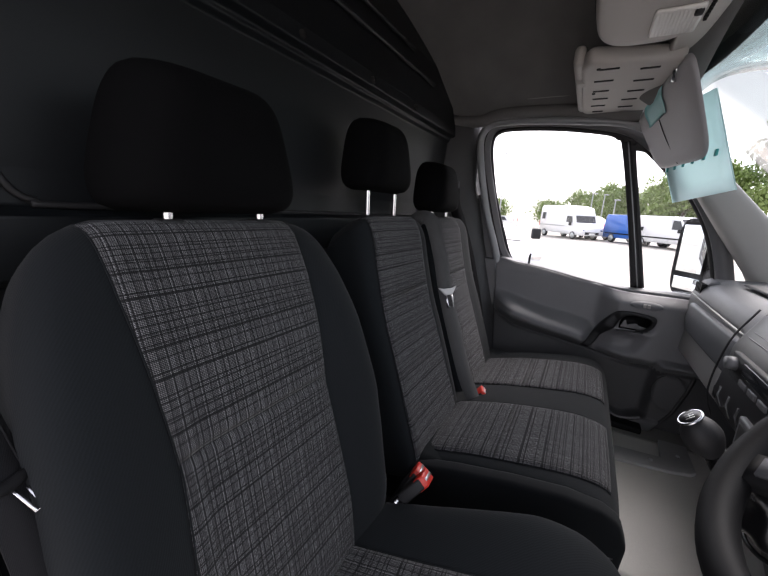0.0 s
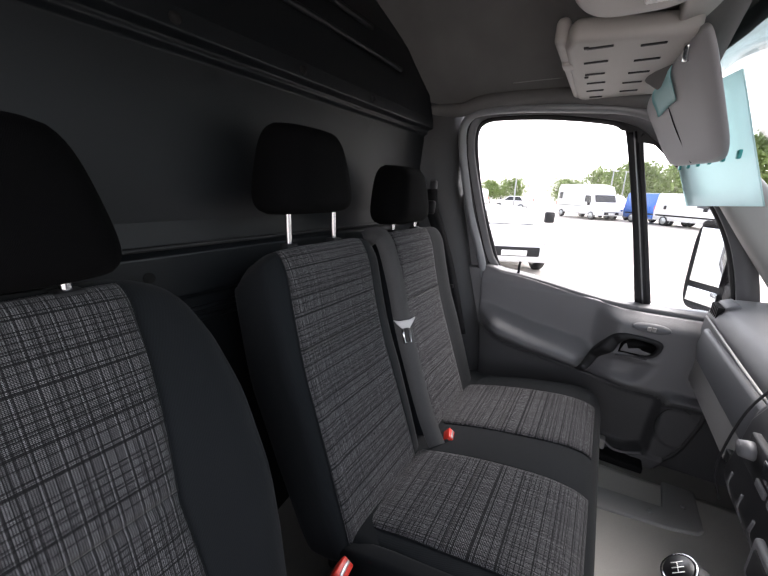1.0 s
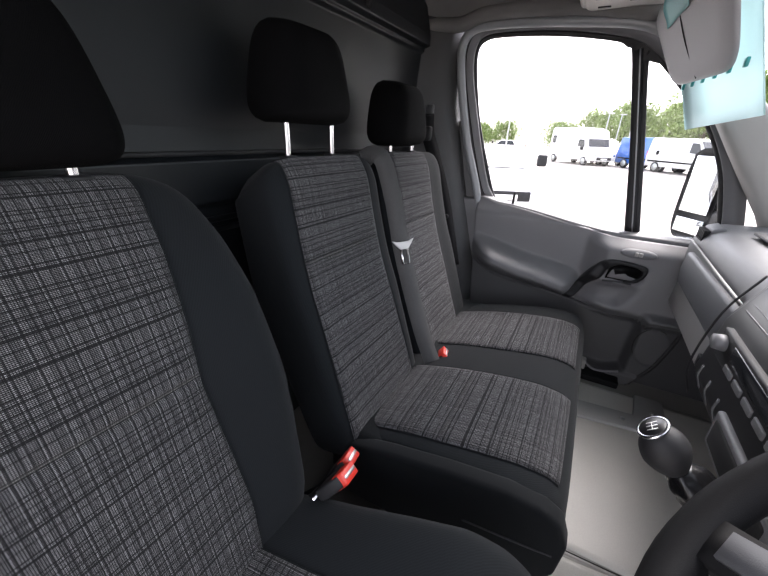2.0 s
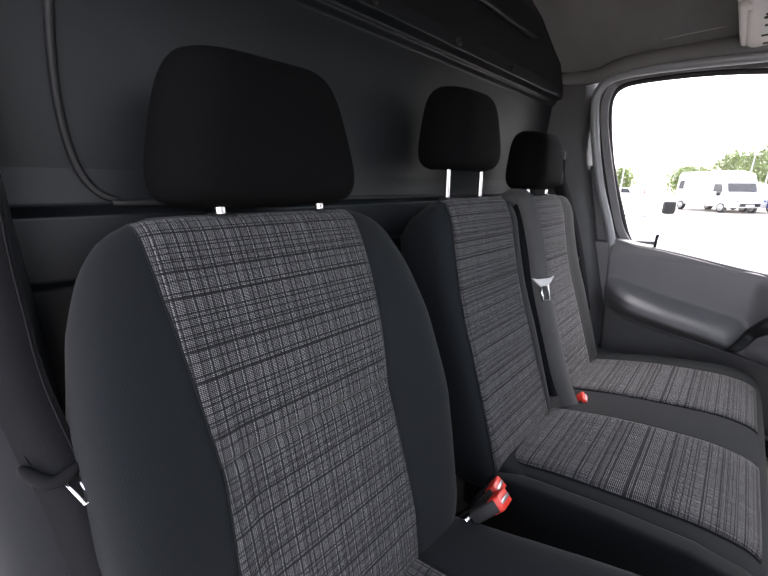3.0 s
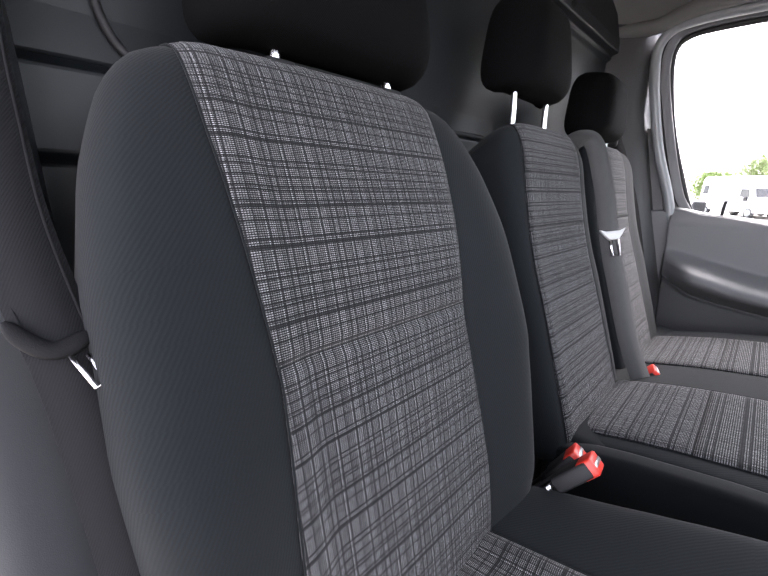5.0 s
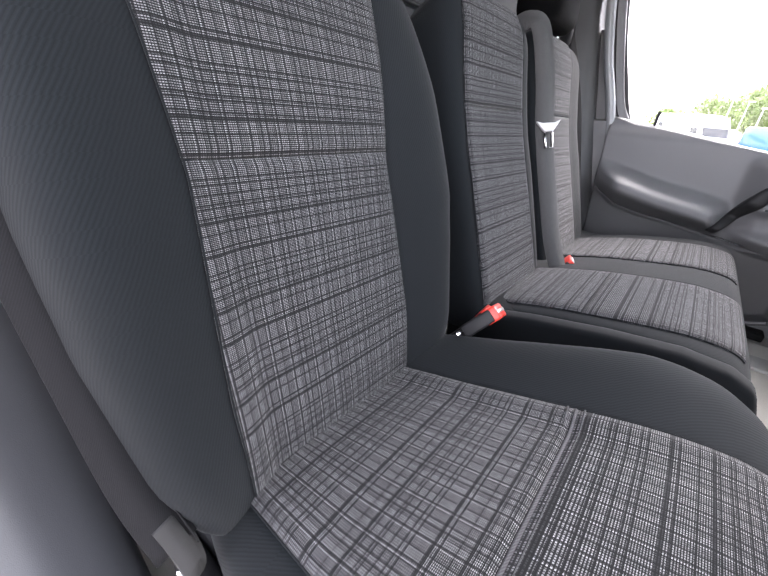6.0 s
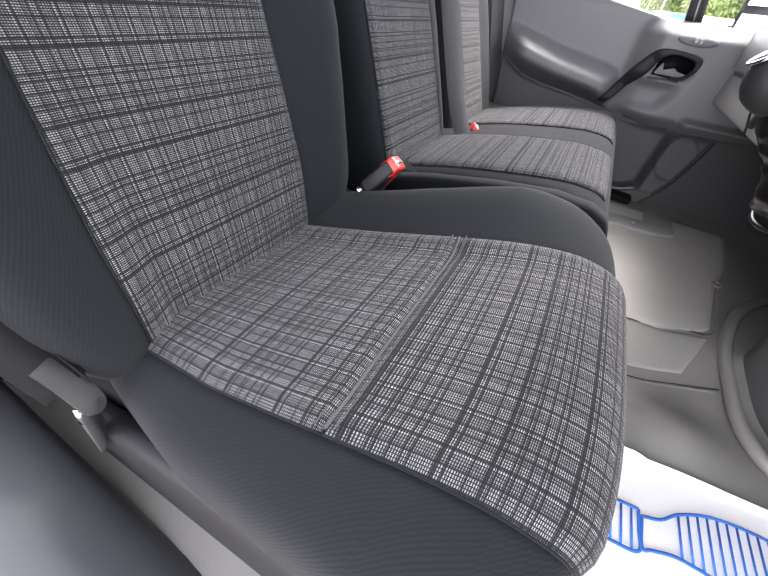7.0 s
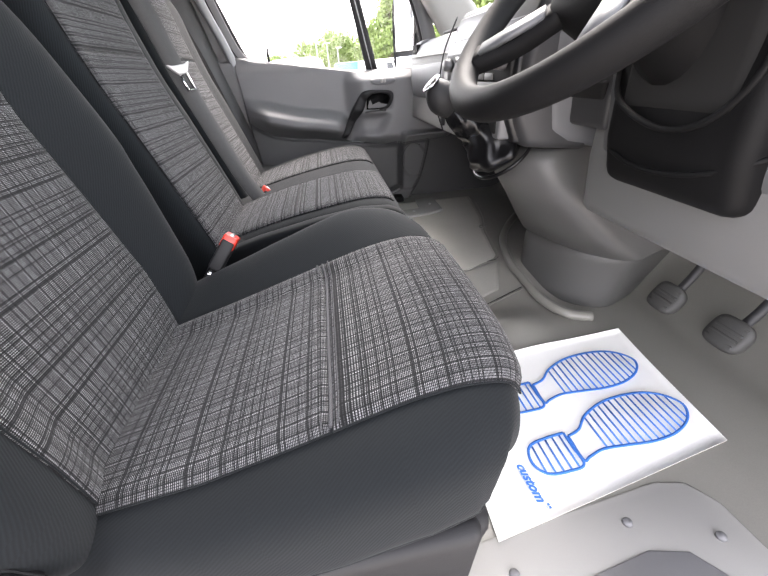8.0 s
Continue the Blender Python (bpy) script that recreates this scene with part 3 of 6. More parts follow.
def upholstered(path, widths, depths, dents, wi, y0, flip, n=40, k=48, cap_len=0.10, start_len=0.06, sq=0.55):
    """Rings for a padded seat part along a path of (x, z); flip turns the front face's normal."""
    pts = smooth_path([(x, 0, z) for x, z in path], n)
    rings, frames = [], []
    for i, p in enumerate(pts):
        t = pts[min(i + 1, n - 1)] - pts[max(i - 1, 0)]
        t.normalize()
        nrm = Vector((t.z, 0, -t.x)) * flip
        s = i / (n - 1)
        w, d, e = interp(widths, s), interp(depths, s), interp(dents, s)
        shrink = 1.0
        if s > 1 - cap_len:
            q = (s - 1 + cap_len) / cap_len
            shrink = max(math.sqrt(max(1 - q * q, 0)), 0.08)
        if s < start_len:
            q = 1 - s / start_len
            shrink = max(math.sqrt(max(1 - q * q * 0.8, 0)), 0.2)
        c = p + Vector((0, y0, 0)) - nrm * d * (1 - shrink) / 2
        w2 = w * (1 - (1 - shrink) * 0.16)
        rings.append(ring_at(c, nrm, w2, d * shrink, k, e * shrink, wi, sq))
        frames.append((c, nrm, w2, d * shrink, e * shrink, wi, sq))
    return rings, frames


def panel_point(frames, wi_table, a, b, shift, u, v, lift):
    """A point over the front of a seat part at u across and v along a panel between path fractions a and b."""
    n = len(frames)
    s = (a + (b - a) * v) * (n - 1)
    i = min(int(s), n - 2)
    fr = s - i
    p = frames[i][0].lerp(frames[i + 1][0], fr)
    nr = frames[i][1].lerp(frames[i + 1][1], fr).normalized()
    w, d, e = (frames[i][k] * (1 - fr) + frames[i + 1][k] * fr for k in (2, 3, 4))
    y = (u * 2 - 1) * interp(wi_table, s / (n - 1)) + shift
    return WARP[0](p + Vector((0, y, 0)) + nr * (lift + face_offset(y, w, d, e, frames[i][5], frames[i][6])))


def insert_panel(name, owner, frames, wi_table, a, b, y0, shift=0.0, puff=0.0045, proud=0.0026, nu=26, nv=40):
    """A patterned panel sewn onto the front of a seat part, with a sunk dark seam round it."""
    n = len(frames)
    def f(u, v):
        edge, ends = min(u, 1 - u) * 2, min(v, 1 - v) * 2
        lift = proud + puff * min(1.0, edge * 7) ** 0.5 * (0.30 + 0.70 * min(1.0, ends * 20) ** 0.5)
        return panel_point(frames, wi_table, a, b, shift, u, v, lift)
    length = sum((frames[i + 1][0] - frames[i][0]).length for i in range(int(a * (n - 1)), int(b * (n - 1))))
    def uvf(u, v):
        return ((u * 2 - 1) * interp(wi_table, a + (b - a) * v) + y0 * 0.37, v * length + a * 0.7)
    out = (f(1, 0) - f(0, 0)).cross(f(0, 1) - f(0, 0)).dot(frames[n // 3][1])
    part(name, patch(f, nu, nv, math.copysign(0.010, out), uvf), CLOTH, owner, "grey plaid cloth panel")
    k = [i / 24 for i in range(25)]
    for nm, pts in (("side_seam", [(0, v) for v in k]), ("side_seam", [(1, v) for v in k]), ("cross_seam", [(u, 1) for u in k])):
        part(nm, tube([panel_point(frames, wi_table, a, b, shift, u, v, proud - 0.0002) for u, v in pts], 0.0009, 0, 8), BLACK_CLOTH, owner)


BACK_PATH = [(0.165, 0.155), (0.155, 0.25), (0.130, 0.38), (0.108, 0.487), (0.080, 0.60), (0.042, 0.698), (0.006, 0.770)]


def headrest(parent_name, y0, x0, z0, lift, wide=0.132, high=0.185, label=""):
    """A padded headrest on two chrome posts; z0 is the seat back's top, lift the gap."""
    t = thing(parent_name, (x0, y0, z0), label, "headrest", "headrests")
    rings = []
    n = 26
    for i in range(n):
        s = i / (n - 1)
        q = abs(2 * s - 1)
        sh = max((1 - q ** 4.5) ** 0.45, 0.12)
        w = (wide - 0.040 * s ** 1.4) * (0.80 + 0.20 * sh)
        d = 0.105 * sh * (1 - 0.12 * s)
        c = Vector((x0 - 0.010 * s, y0, z0 + lift + high * s))
        ring = []
        for j in range(40):
            a = 2 * math.pi * j / 40
            ca, sa = math.cos(a), math.sin(a)
            ring.append(c + Vector((d / 2 * math.copysign(abs(sa) ** 0.5, sa) - (0.026 * abs(ca) ** 2.5), w * math.copysign(abs(ca) ** 0.45, ca), 0)))
        rings.append(ring)
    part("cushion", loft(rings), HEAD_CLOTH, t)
    for dy in (-0.066, 0.066):
        part("post", tube([(x0, y0 + dy, z0 - 0.03), (x0 - 0.001, y0 + dy, z0 + lift / 2), (x0 - 0.002, y0 + dy, z0 + lift + 0.03)], 0.006, 6), CHROME, t, "chrome post")
        g = part("guide_sleeve", box(x0 - 0.012, x0 + 0.012, y0 + dy - 0.013, y0 + dy + 0.013, z0 - 0.024, z0 - 0.006, 0.003), BLACK_PLASTIC, t)
    return t


def cushion_plan(p):
    """Rounds the front corners of the driver's cushion and draws in its outer rear corner."""
    dy = (p.y + 0.394) / 0.216
    k = max(0.0, min(1.0, (p.x - 0.36) / 0.16))
    back = 0.022 * min(abs(dy), 1.1) ** 3.2 * k * k * (3 - 2 * k)
    rear = max(0.0, min(1.0, (0.30 - p.x) / 0.16))
    return Vector((p.x - back, p.y + (0.024 * rear * max(0.0, -dy) ** 2), p.z))


def driver_seat():
    y0 = -0.412
    t = thing("driver_chair", (0.3, y0, 0.0), "black and grey plaid cloth driver's seat with side bolsters", "car seat")
    set_out(0.0322, 0.0150, 0.0207, 0.9920, 1.0192, 0.9690)
    rings, fr = upholstered(BACK_PATH, [(0, 0.160), (0.08, 0.188), (0.2, 0.212), (0.35, 0.224), (0.5, 0.227), (0.65, 0.221), (0.78, 0.207), (0.88, 0.189), (0.95, 0.170), (1, 0.142)], [(0, 0.10), (0.4, 0.14), (0.8, 0.11), (1, 0.09)], [(0, 0.05), (0.2, 0.078), (0.45, 0.078), (0.8, 0.03), (1, 0.0)], 0.13, y0, 1, 48, 96)
    back = part("backrest", loft(rings), BLACK_CLOTH, t)
    wi = [(0, 0.122), (0.25, 0.127), (0.53, 0.115), (0.62, 0.120), (0.8, 0.128), (1, 0.132)]
    insert_panel("upper_panel", back, fr, wi, 0.545, 0.972, y0, -0.012)
    insert_panel("lower_panel", back, fr, wi, 0.06, 0.5445, y0, -0.012)
    set_out(0.0014, 0.0265, 0.0046, 1.0153, 1.0575, 0.9879)
    yc = -0.394
    WELL[0], NEAR_RISE[0] = -0.034, 0.35
    cpath = [(0.09, 0.180), (0.155, 0.208), (0.310, 0.255), (0.43, 0.294), (0.490, 0.312), (0.533, 0.319), (0.565, 0.310), (0.577, 0.271), (0.565, 0.212)]
    rings, fr = upholstered(cpath, [(0, 0.175), (0.1, 0.192), (0.2, 0.203), (0.32, 0.213), (0.45, 0.218), (0.58, 0.217), (0.7, 0.211), (0.8, 0.202), (0.9, 0.19), (1, 0.17)], [(0, 0.125), (0.3, 0.130), (0.5, 0.116), (0.8, 0.09), (1, 0.06)], [(0, 0.03), (0.1, 0.046), (0.2, 0.060), (0.28, 0.067), (0.35, 0.069), (0.42, 0.066), (0.5, 0.056), (0.58, 0.042), (0.66, 0.026), (0.74, 0.012), (0.82, 0.003), (1, 0)], 0.13, yc, -1, 48, 96)
    WARP[0] = cushion_plan
    rings = [[cushion_plan(p) for p in r] for r in rings]
    cushion = part("cushion", loft(rings), BLACK_CLOTH, t)
    for j in (54, 90):
        part("piping", tube([rings[i][j] for i in range(6, 44, 2)], 0.0028, 40, 8), BLACK_CLOTH, cushion, "sewn piping along the lower edge")
    wi = [(0, 0.124), (0.3, 0.127), (0.6, 0.129), (1, 0.129)]
    insert_panel("rear_panel", cushion, fr, wi, 0.06, 0.349, yc, -0.034, 0.006)
    insert_panel("front_panel", cushion, fr, wi, 0.351, 0.792, yc, -0.034, 0.006)
    for s, wd, up in ((0.350, 0.0030, 0.0052), (0.341, 0.0011, 0.0068), (0.359, 0.0011, 0.0068)):
        pts = [panel_point(fr, wi, 0, 1, -0.034, 0.012 + 0.976 * u / 24, s, up) for u in range(25)]
        part("seam_welt", tube(pts, 0, 0, flat=(wd, 0.003, (0.3, 0, 1))), SEAM_CLOTH, cushion, "paler sewn seam across the cushion")
    WARP[0], WELL[0], NEAR_RISE[0] = lambda p: p, 0.0, 1.0
    part("side_valance", prism([(0.10, 0.03), (0.46, 0.03), (0.515, 0.09), (0.525, 0.18), (0.30, 0.165), (0.12, 0.125)], "y", yc - 0.206, yc - 0.180, 0.012, 3), BLACK_PLASTIC, t, "black plastic side valance")
    part("seat_rail", tube([(0.16, yc - 0.190, 0.035), (0.42, yc - 0.190, 0.035)], 0, 2, flat=(0.03, 0.02, (0, 1, 0.1))), STEEL, t, "steel seat rail")
    m = Matrix.Translation((0.220, -0.214, 0.262)) @ Euler((radians(20), radians(35), 0)).to_matrix().to_4x4()
    part("belt_bracket", box(-0.004, 0.004, -0.011, 0.011, -0.03, 0.016, 0.002, m=m), CHROME, t, "bright metal belt bracket")
    part("seat_base", prism([(0.02, -0.03), (0.50, -0.03), (0.55, 0.13), (0.02, 0.13)], "y", yc - 0.178, yc + 0.178, 0.012), BLACK_PLASTIC, t)
    return t


driver_seat()
set_out(0.0240, 0.0150, 0.0050, 0.9996, 1.0120, 0.9956)
headrest("headrest", -0.408, 0.011, 0.756, 0.001, 0.128, 0.161, label="large black cloth headrest on the driver's seat")
set_out(0.0572, -0.0343, 0.0592, 0.9438, 0.9967, 0.9570)


def bench():
    t = thing("passenger_bench", (0.3, 0.30, 0.0), "black and grey plaid cloth double passenger bench seat", "bench seat")
    wi = [(0, 0.134), (0.2, 0.134), (0.52, 0.128), (0.8, 0.124), (1, 0.118)]
    path = [(0.165, 0.145), (0.148, 0.21), (0.092, 0.37), (0.047, 0.50), (0.022, 0.60), (0.002, 0.69), (-0.028, 0.742)]
    for y0, w, yp, wb in ((0.126, 0.172, 0.112, wi), (0.510, 0.202, 0.474, [(0, 0.122), (0.5, 0.118), (1, 0.106)])):
        rings, fr = upholstered(path, [(0, w * 0.95), (0.3, w), (0.8, w), (0.92, w * 0.95), (1, w * 0.8)], [(0, 0.12), (0.5, 0.15), (1, 0.13)], [(0, 0.01), (0.4, 0.022), (0.9, 0.006), (1, 0)], 0.13, y0, 1, 48, 96, 0.06, sq=0.42)
        back = part("backrest", loft(rings), BLACK_CLOTH, t)
        insert_panel("upper_panel", back, fr, wb, 0.575, 0.975, yp, yp - y0, 0.0028, 0.0020)
        insert_panel("lower_panel", back, fr, wb, 0.06, 0.574, yp, yp - y0, 0.0028, 0.0020)
    cpath = [(0.09, 0.175), (0.155, 0.195), (0.28, 0.228), (0.42, 0.252), (0.49, 0.256), (0.535, 0.243), (0.560, 0.195), (0.55, 0.10), (0.52, 0.05)]
    y0, w = 0.372, 0.392
    rings, fr = upholstered(cpath, [(0, w * 0.95), (0.5, w), (0.8, w * 1.02), (1, w)], [(0, 0.10), (0.5, 0.14), (0.8, 0.12), (1, 0.08)], [(0, 0.0), (1, 0)], 0.3, y0, -1, 48, 96, 0.03, sq=0.22)
    cushion = part("cushion", loft(rings), BLACK_CLOTH, t)
    wc = [(0, 0.122), (0.3, 0.126), (0.6, 0.120), (1, 0.120)]
    for yp in (0.150, 0.525):
        insert_panel("rear_panel", cushion, fr, wc, 0.07, 0.278, yp, yp - y0, 0.0028, 0.0018)
        insert_panel("front_panel", cushion, fr, wc, 0.279, 0.63, yp, yp - y0, 0.0028, 0.0018)
    sk = [(0.10, 0.03), (0.51, 0.03), (0.545, 0.06), (0.562, 0.13), (0.560, 0.20), (0.10, 0.20)]
    part("skirt", prism(sk, "y", y0 - 0.391, y0 + 0.391, 0.022, 4), BLACK_CLOTH, t)
    side = [(0.12, 0.05), (0.52, 0.05), (0.560, 0.12), (0.566, 0.19), (0.550, 0.232), (0.520, 0.247), (0.46, 0.250), (0.36, 0.236), (0.24, 0.212), (0.12, 0.18)]
    part("side_panel", prism(side, "y", y0 - 0.408, y0 - 0.370, 0.010, 3), BLACK_CLOTH, t, "plain black side panel of the bench")
    part("side_seam", tube([(0.40, y0 - 0.409, 0.145), (0.50, y0 - 0.409, 0.158), (0.548, y0 - 0.408, 0.165)], 0.0016, 12, 6), SEAM_CLOTH, t)
    part("seat_base", box(0.05, 0.46, y0 - 0.34, y0 + 0.34, 0.0, 0.12, 0.01), BLACK_PLASTIC, t)
    return t


bench()
headrest("headrest", 0.116, -0.055, 0.738, 0.050, 0.113, 0.165, label="black cloth headrest raised on chrome posts over the middle seat")
headrest("headrest", 0.492, -0.045, 0.738, 0.008, 0.113, 0.160, label="black cloth headrest lowered onto the outer passenger seat")
# ---- belts and buckles ----
def buckle(at, turn, label):
    t = thing("seat_belt_buckle", (at[0], at[1], at[2]), label, "belt buckle", "seat belt buckles")
    m = Matrix.Translation(at) @ Euler([radians(a) for a in turn]).to_matrix().to_4x4()
    part("housing", box(-0.011, 0.011, -0.021, 0.021, -0.055, 0.0, 0.004, m=m), BLACK_PLASTIC, t)
    part("button", box(-0.0115, 0.0115, -0.0195, 0.0195, -0.016, 0.008, 0.003, m=m), RED_PLASTIC, t, "red release button")
    part("slot_plate", box(-0.003, 0.003, -0.016, 0.016, 0.004, 0.0095, 0.001, m=m), STEEL, t)
    part("stalk", tube([m @ Vector((0, 0, -0.05)), m @ Vector((0, 0, -0.10)), m @ Vector((-0.02, 0, -0.17))], 0.011, 8), BLACK_PLASTIC, t)
    return t


buckle((0.222, -0.142, 0.262), (-20, 38, -5), "red-buttoned buckle of the driver's belt beside the bench")
buckle((0.188, -0.085, 0.222), (-15, 32, 5), "red-buttoned buckle standing at the edge of the bench")
buckle((0.208, 0.345, 0.210), (0, 42, 20), "red-buttoned buckle lying between the two passenger seats")


def prism_at(poly, thick, m):
    bm = prism(poly, "x", -thick / 2, thick / 2, 0.002)
    bm.transform(m)
    return bm


def tongue(parent, at, turn, mat_grip):
    m = Matrix.Translation(at) @ Euler([radians(a) for a in turn]).to_matrix().to_4x4()
    g = part("tongue_grip", prism_at([(-0.028, 0.014), (-0.020, 0.002), (-0.010, -0.010), (0.010, -0.010), (0.020, 0.002), (0.028, 0.014), (0.014, 0.009), (-0.014, 0.009)], 0.009, m), mat_grip, parent)
    pts = [(0, -0.008, -0.004), (0, -0.008, -0.046), (0, 0.008, -0.046), (0, 0.008, -0.004)]
    part("tongue_plate", tube([m @ Vector(p) for p in pts], 0.0032, 0, 8), CHROME, g, "bright metal tongue")


def passenger_belt():
    t = thing("middle_seat_belt", (0.1, 0.29, 0.3), "grey webbing belt of the middle seat with a metal tongue", "seat belt")
    pts = [(-0.045, 0.287, 0.715), (-0.012, 0.287, 0.730), (0.018, 0.286, 0.714), (0.052, 0.286, 0.62), (0.080, 0.287, 0.51), (0.122, 0.290, 0.38), (0.160, 0.296, 0.27), (0.198, 0.300, 0.19)]
    part("webbing", tube(pts, 0, 40, flat=(0.043, 0.0022, (0.60, -0.70, 0.38))), BELT_WEB, t)
    tongue(t, (0.086, 0.284, 0.522), (8, -20, -50), material("pale_grip", (0.55, 0.55, 0.54), 0.4, scale=60))


passenger_belt()


def outer_belt():
    t = thing("outer_seat_belt", (0.0, 0.75, 0.5), "dark webbing belt hanging on the passenger pillar from a plastic guide", "seat belt")
    part("webbing", tube([(-0.040, 0.748, 0.87), (-0.030, 0.740, 0.81), (0.000, 0.738, 0.74), (0.045, 0.738, 0.62), (0.080, 0.738, 0.50), (0.115, 0.742, 0.36)], 0, 30, flat=(0.044, 0.0024, (0.45, -0.85, 0.15))), BELT_DARK, t)
    part("guide", box(-0.050, -0.016, 0.726, 0.750, 0.785, 0.832, 0.008, 3), BLACK_PLASTIC, t, "black plastic belt guide")
    part("height_slide", box(-0.048, -0.024, 0.754, 0.770, 0.83, 0.90, 0.006, 3), SIDE_PILLAR, t)
    part("stop_button", box(0.066, 0.078, 0.726, 0.736, 0.532, 0.546, 0.003), BLACK_PLASTIC, t)


set_out()
outer_belt()
set_out(0.0572, -0.0343, 0.0592, 0.9438, 0.9967, 0.9570)


def driver_belt():
    t = thing("driver_seat_belt", (0.02, -0.68, 0.3), "black webbing driver's belt hanging from its pillar guide", "seat belt")
    pts = [(-0.060, -0.640, 0.92), (-0.035, -0.645, 0.82), (0.005, -0.650, 0.735), (0.030, -0.651, 0.689), (0.060, -0.651, 0.635), (0.085, -0.645, 0.582), (0.112, -0.637, 0.532), (0.150, -0.630, 0.40), (0.185, -0.624, 0.30), (0.206, -0.614, 0.235)]
    part("webbing", tube(pts, 0, 50, flat=(0.034, 0.0025, (0.81, 0.05, 0.59))), BELT_DARK, t)
    for d in (-0.016, 0.016):
        part("woven_edge", tube([(x + 0.233 * d + 0.001, y + 0.885 * d, z - 0.403 * d + 0.001) for x, y, z in pts], 0.0009, 50, 6), BELT_DARK, t)
    part("guide", box(-0.078, -0.030, -0.664, -0.646, 0.80, 0.90, 0.010, 3), BLACK_PLASTIC, t)
    part("guide_cap", box(-0.074, -0.036, -0.662, -0.634, 0.895, 0.945, 0.008, 3), BLACK_PLASTIC, t)
    # the tongue: a dark grip with a rounded handle, and the slotted steel plate below it
    face = Vector((0.81, 0.05, 0.59))
    grip_line = [(0.090, -0.662, 0.574), (0.095, -0.657, 0.566), (0.100, -0.651, 0.560), (0.102, -0.645, 0.557), (0.101, -0.637, 0.558), (0.098, -0.628, 0.562)]
    rings = []
    line = smooth_path(grip_line, 24)
    for i, p in enumerate(line):
        s = i / 23
        d = (line[min(i + 1, 23)] - line[max(i - 1, 0)]).normalized()
        side = d.cross(face).normalized()
        r = 0.0046 * max(1 - abs(2 * s - 1) ** 5, 0.1) ** 0.5
        rings.append([p + face * 0.004 + side * (r * math.cos(q) * (1.0 + 0.25 * s)) + face * (r * 0.6 * math.sin(q)) for q in [2 * math.pi * j / 16 for j in range(16)]])
    grip = part("tongue_grip", loft(rings), DEEP_BLACK, t, "rounded black plastic grip")
    loop = [(0.101, -0.641, 0.556), (0.1155, -0.632, 0.535), (0.1145, -0.6265, 0.5365), (0.104, -0.632, 0.551)]
    part("tongue_plate", tube([Vector(p) + face * 0.005 for p in loop], 0, 0, flat=(0.0026, 0.0016, tuple(face))), CHROME, grip, "bright metal tongue")
    fold = [(0.198, -0.618, 0.262), (0.205, -0.614, 0.244), (0.213, -0.611, 0.226), (0.2165, -0.609, 0.214), (0.212, -0.606, 0.209), (0.206, -0.606, 0.220), (0.202, -0.607, 0.234)]
    part("stitched_end", tube(fold, 0, 40, flat=(0.017, 0.004, (0.75, 0.20, 0.62))), WORN_WEB, t, "grey folded and stitched belt end")
    part("anchor_strap", tube([(0.208, -0.612, 0.212), (0.196, -0.611, 0.165), (0.182, -0.610, 0.115)], 0, 12, flat=(0.020, 0.004, (0.70, 0.40, 0.58))), STEEL, t, "bright steel anchor strap")
    part("anchor_rod", tube([(0.212, -0.618, 0.214), (0.206, -0.619, 0.190)], 0.0025, 4, 8), CHROME, t)


set_out()
driver_belt()
set_out(0.0572, -0.0343, 0.0592, 0.9438, 0.9967, 0.9570)


# ---- passenger door ----
def belt_line(x):
    return 0.600 - 0.10 * smoothstep(0.13, 0.22, x) * 0.15 - 0.055 * smoothstep(0.18, 0.66, x)


def arm_line(x):
    return interp([(0.10, 0.436), (0.22, 0.404), (0.34, 0.376), (0.443, 0.361), (0.53, 0.345), (0.75, 0.310), (1.0, 0.30)], x)


def trim_split(x):
    """Where the grey upper trim ends and the dark lower panel begins, under the armrest and the control bulge."""
    return interp([(0.10, 0.400), (0.16, 0.362), (0.22, 0.330), (0.30, 0.316), (0.40, 0.306), (0.49, 0.293), (0.575, 0.283), (0.65, 0.266), (0.74, 0.264), (0.80, 0.272), (1.0, 0.285)], x)


def door_y(x, z):
    """How the inner door trim stands in or out: armrest, control panel, pocket and loudspeaker box."""
    y = 0.825
    y -= 0.030 * smoothstep(0.60, 0.54, z)
    za, zs = arm_line(x), trim_split(x)
    arm = smoothstep(zs - 0.012, za - 0.006, z) * (1 - smoothstep(za + 0.006, za + 0.056, z))
    y -= 0.098 * arm * (1 - smoothstep(0.49, 0.55, x)) * smoothstep(0.11, 0.24, x)
    y -= 0.064 * smoothstep(0.525, 0.61, x) * smoothstep(zs - 0.020, zs + 0.045, z) * (1 - smoothstep(0.495, 0.545, z))
    y += 0.030 * math.exp(-(((x - 0.660) / 0.050) ** 4) - ((z - 0.428) / 0.028) ** 4)
    y += 0.030 * math.exp(-(((x - 0.628 - 0.5 * (z - 0.35)) / 0.060) ** 4) - ((z - 0.350) / 0.036) ** 4)
    zp = 0.066 + 0.012 * smoothstep(0.66, 0.60, x) + 0.020 * smoothstep(0.68, 0.74, x)
    pocket = 0.062 * smoothstep(zp + 0.006, zp - 0.010, z) * smoothstep(0.40, 0.50, x)
    xs = 0.750 - 0.05 * (0.30 - z)
    speaker = 0.050 * smoothstep(xs - 0.008, xs + 0.016, x) * smoothstep(0.318, 0.304, z) * (1 - smoothstep(0.93, 1.0, x))
    y -= max(pocket, speaker)
    ring = math.hypot((x - 0.803) / 0.052, (z - 0.197) / 0.066)
    y -= 0.005 * (smoothstep(1.05, 0.98, ring))
    return y


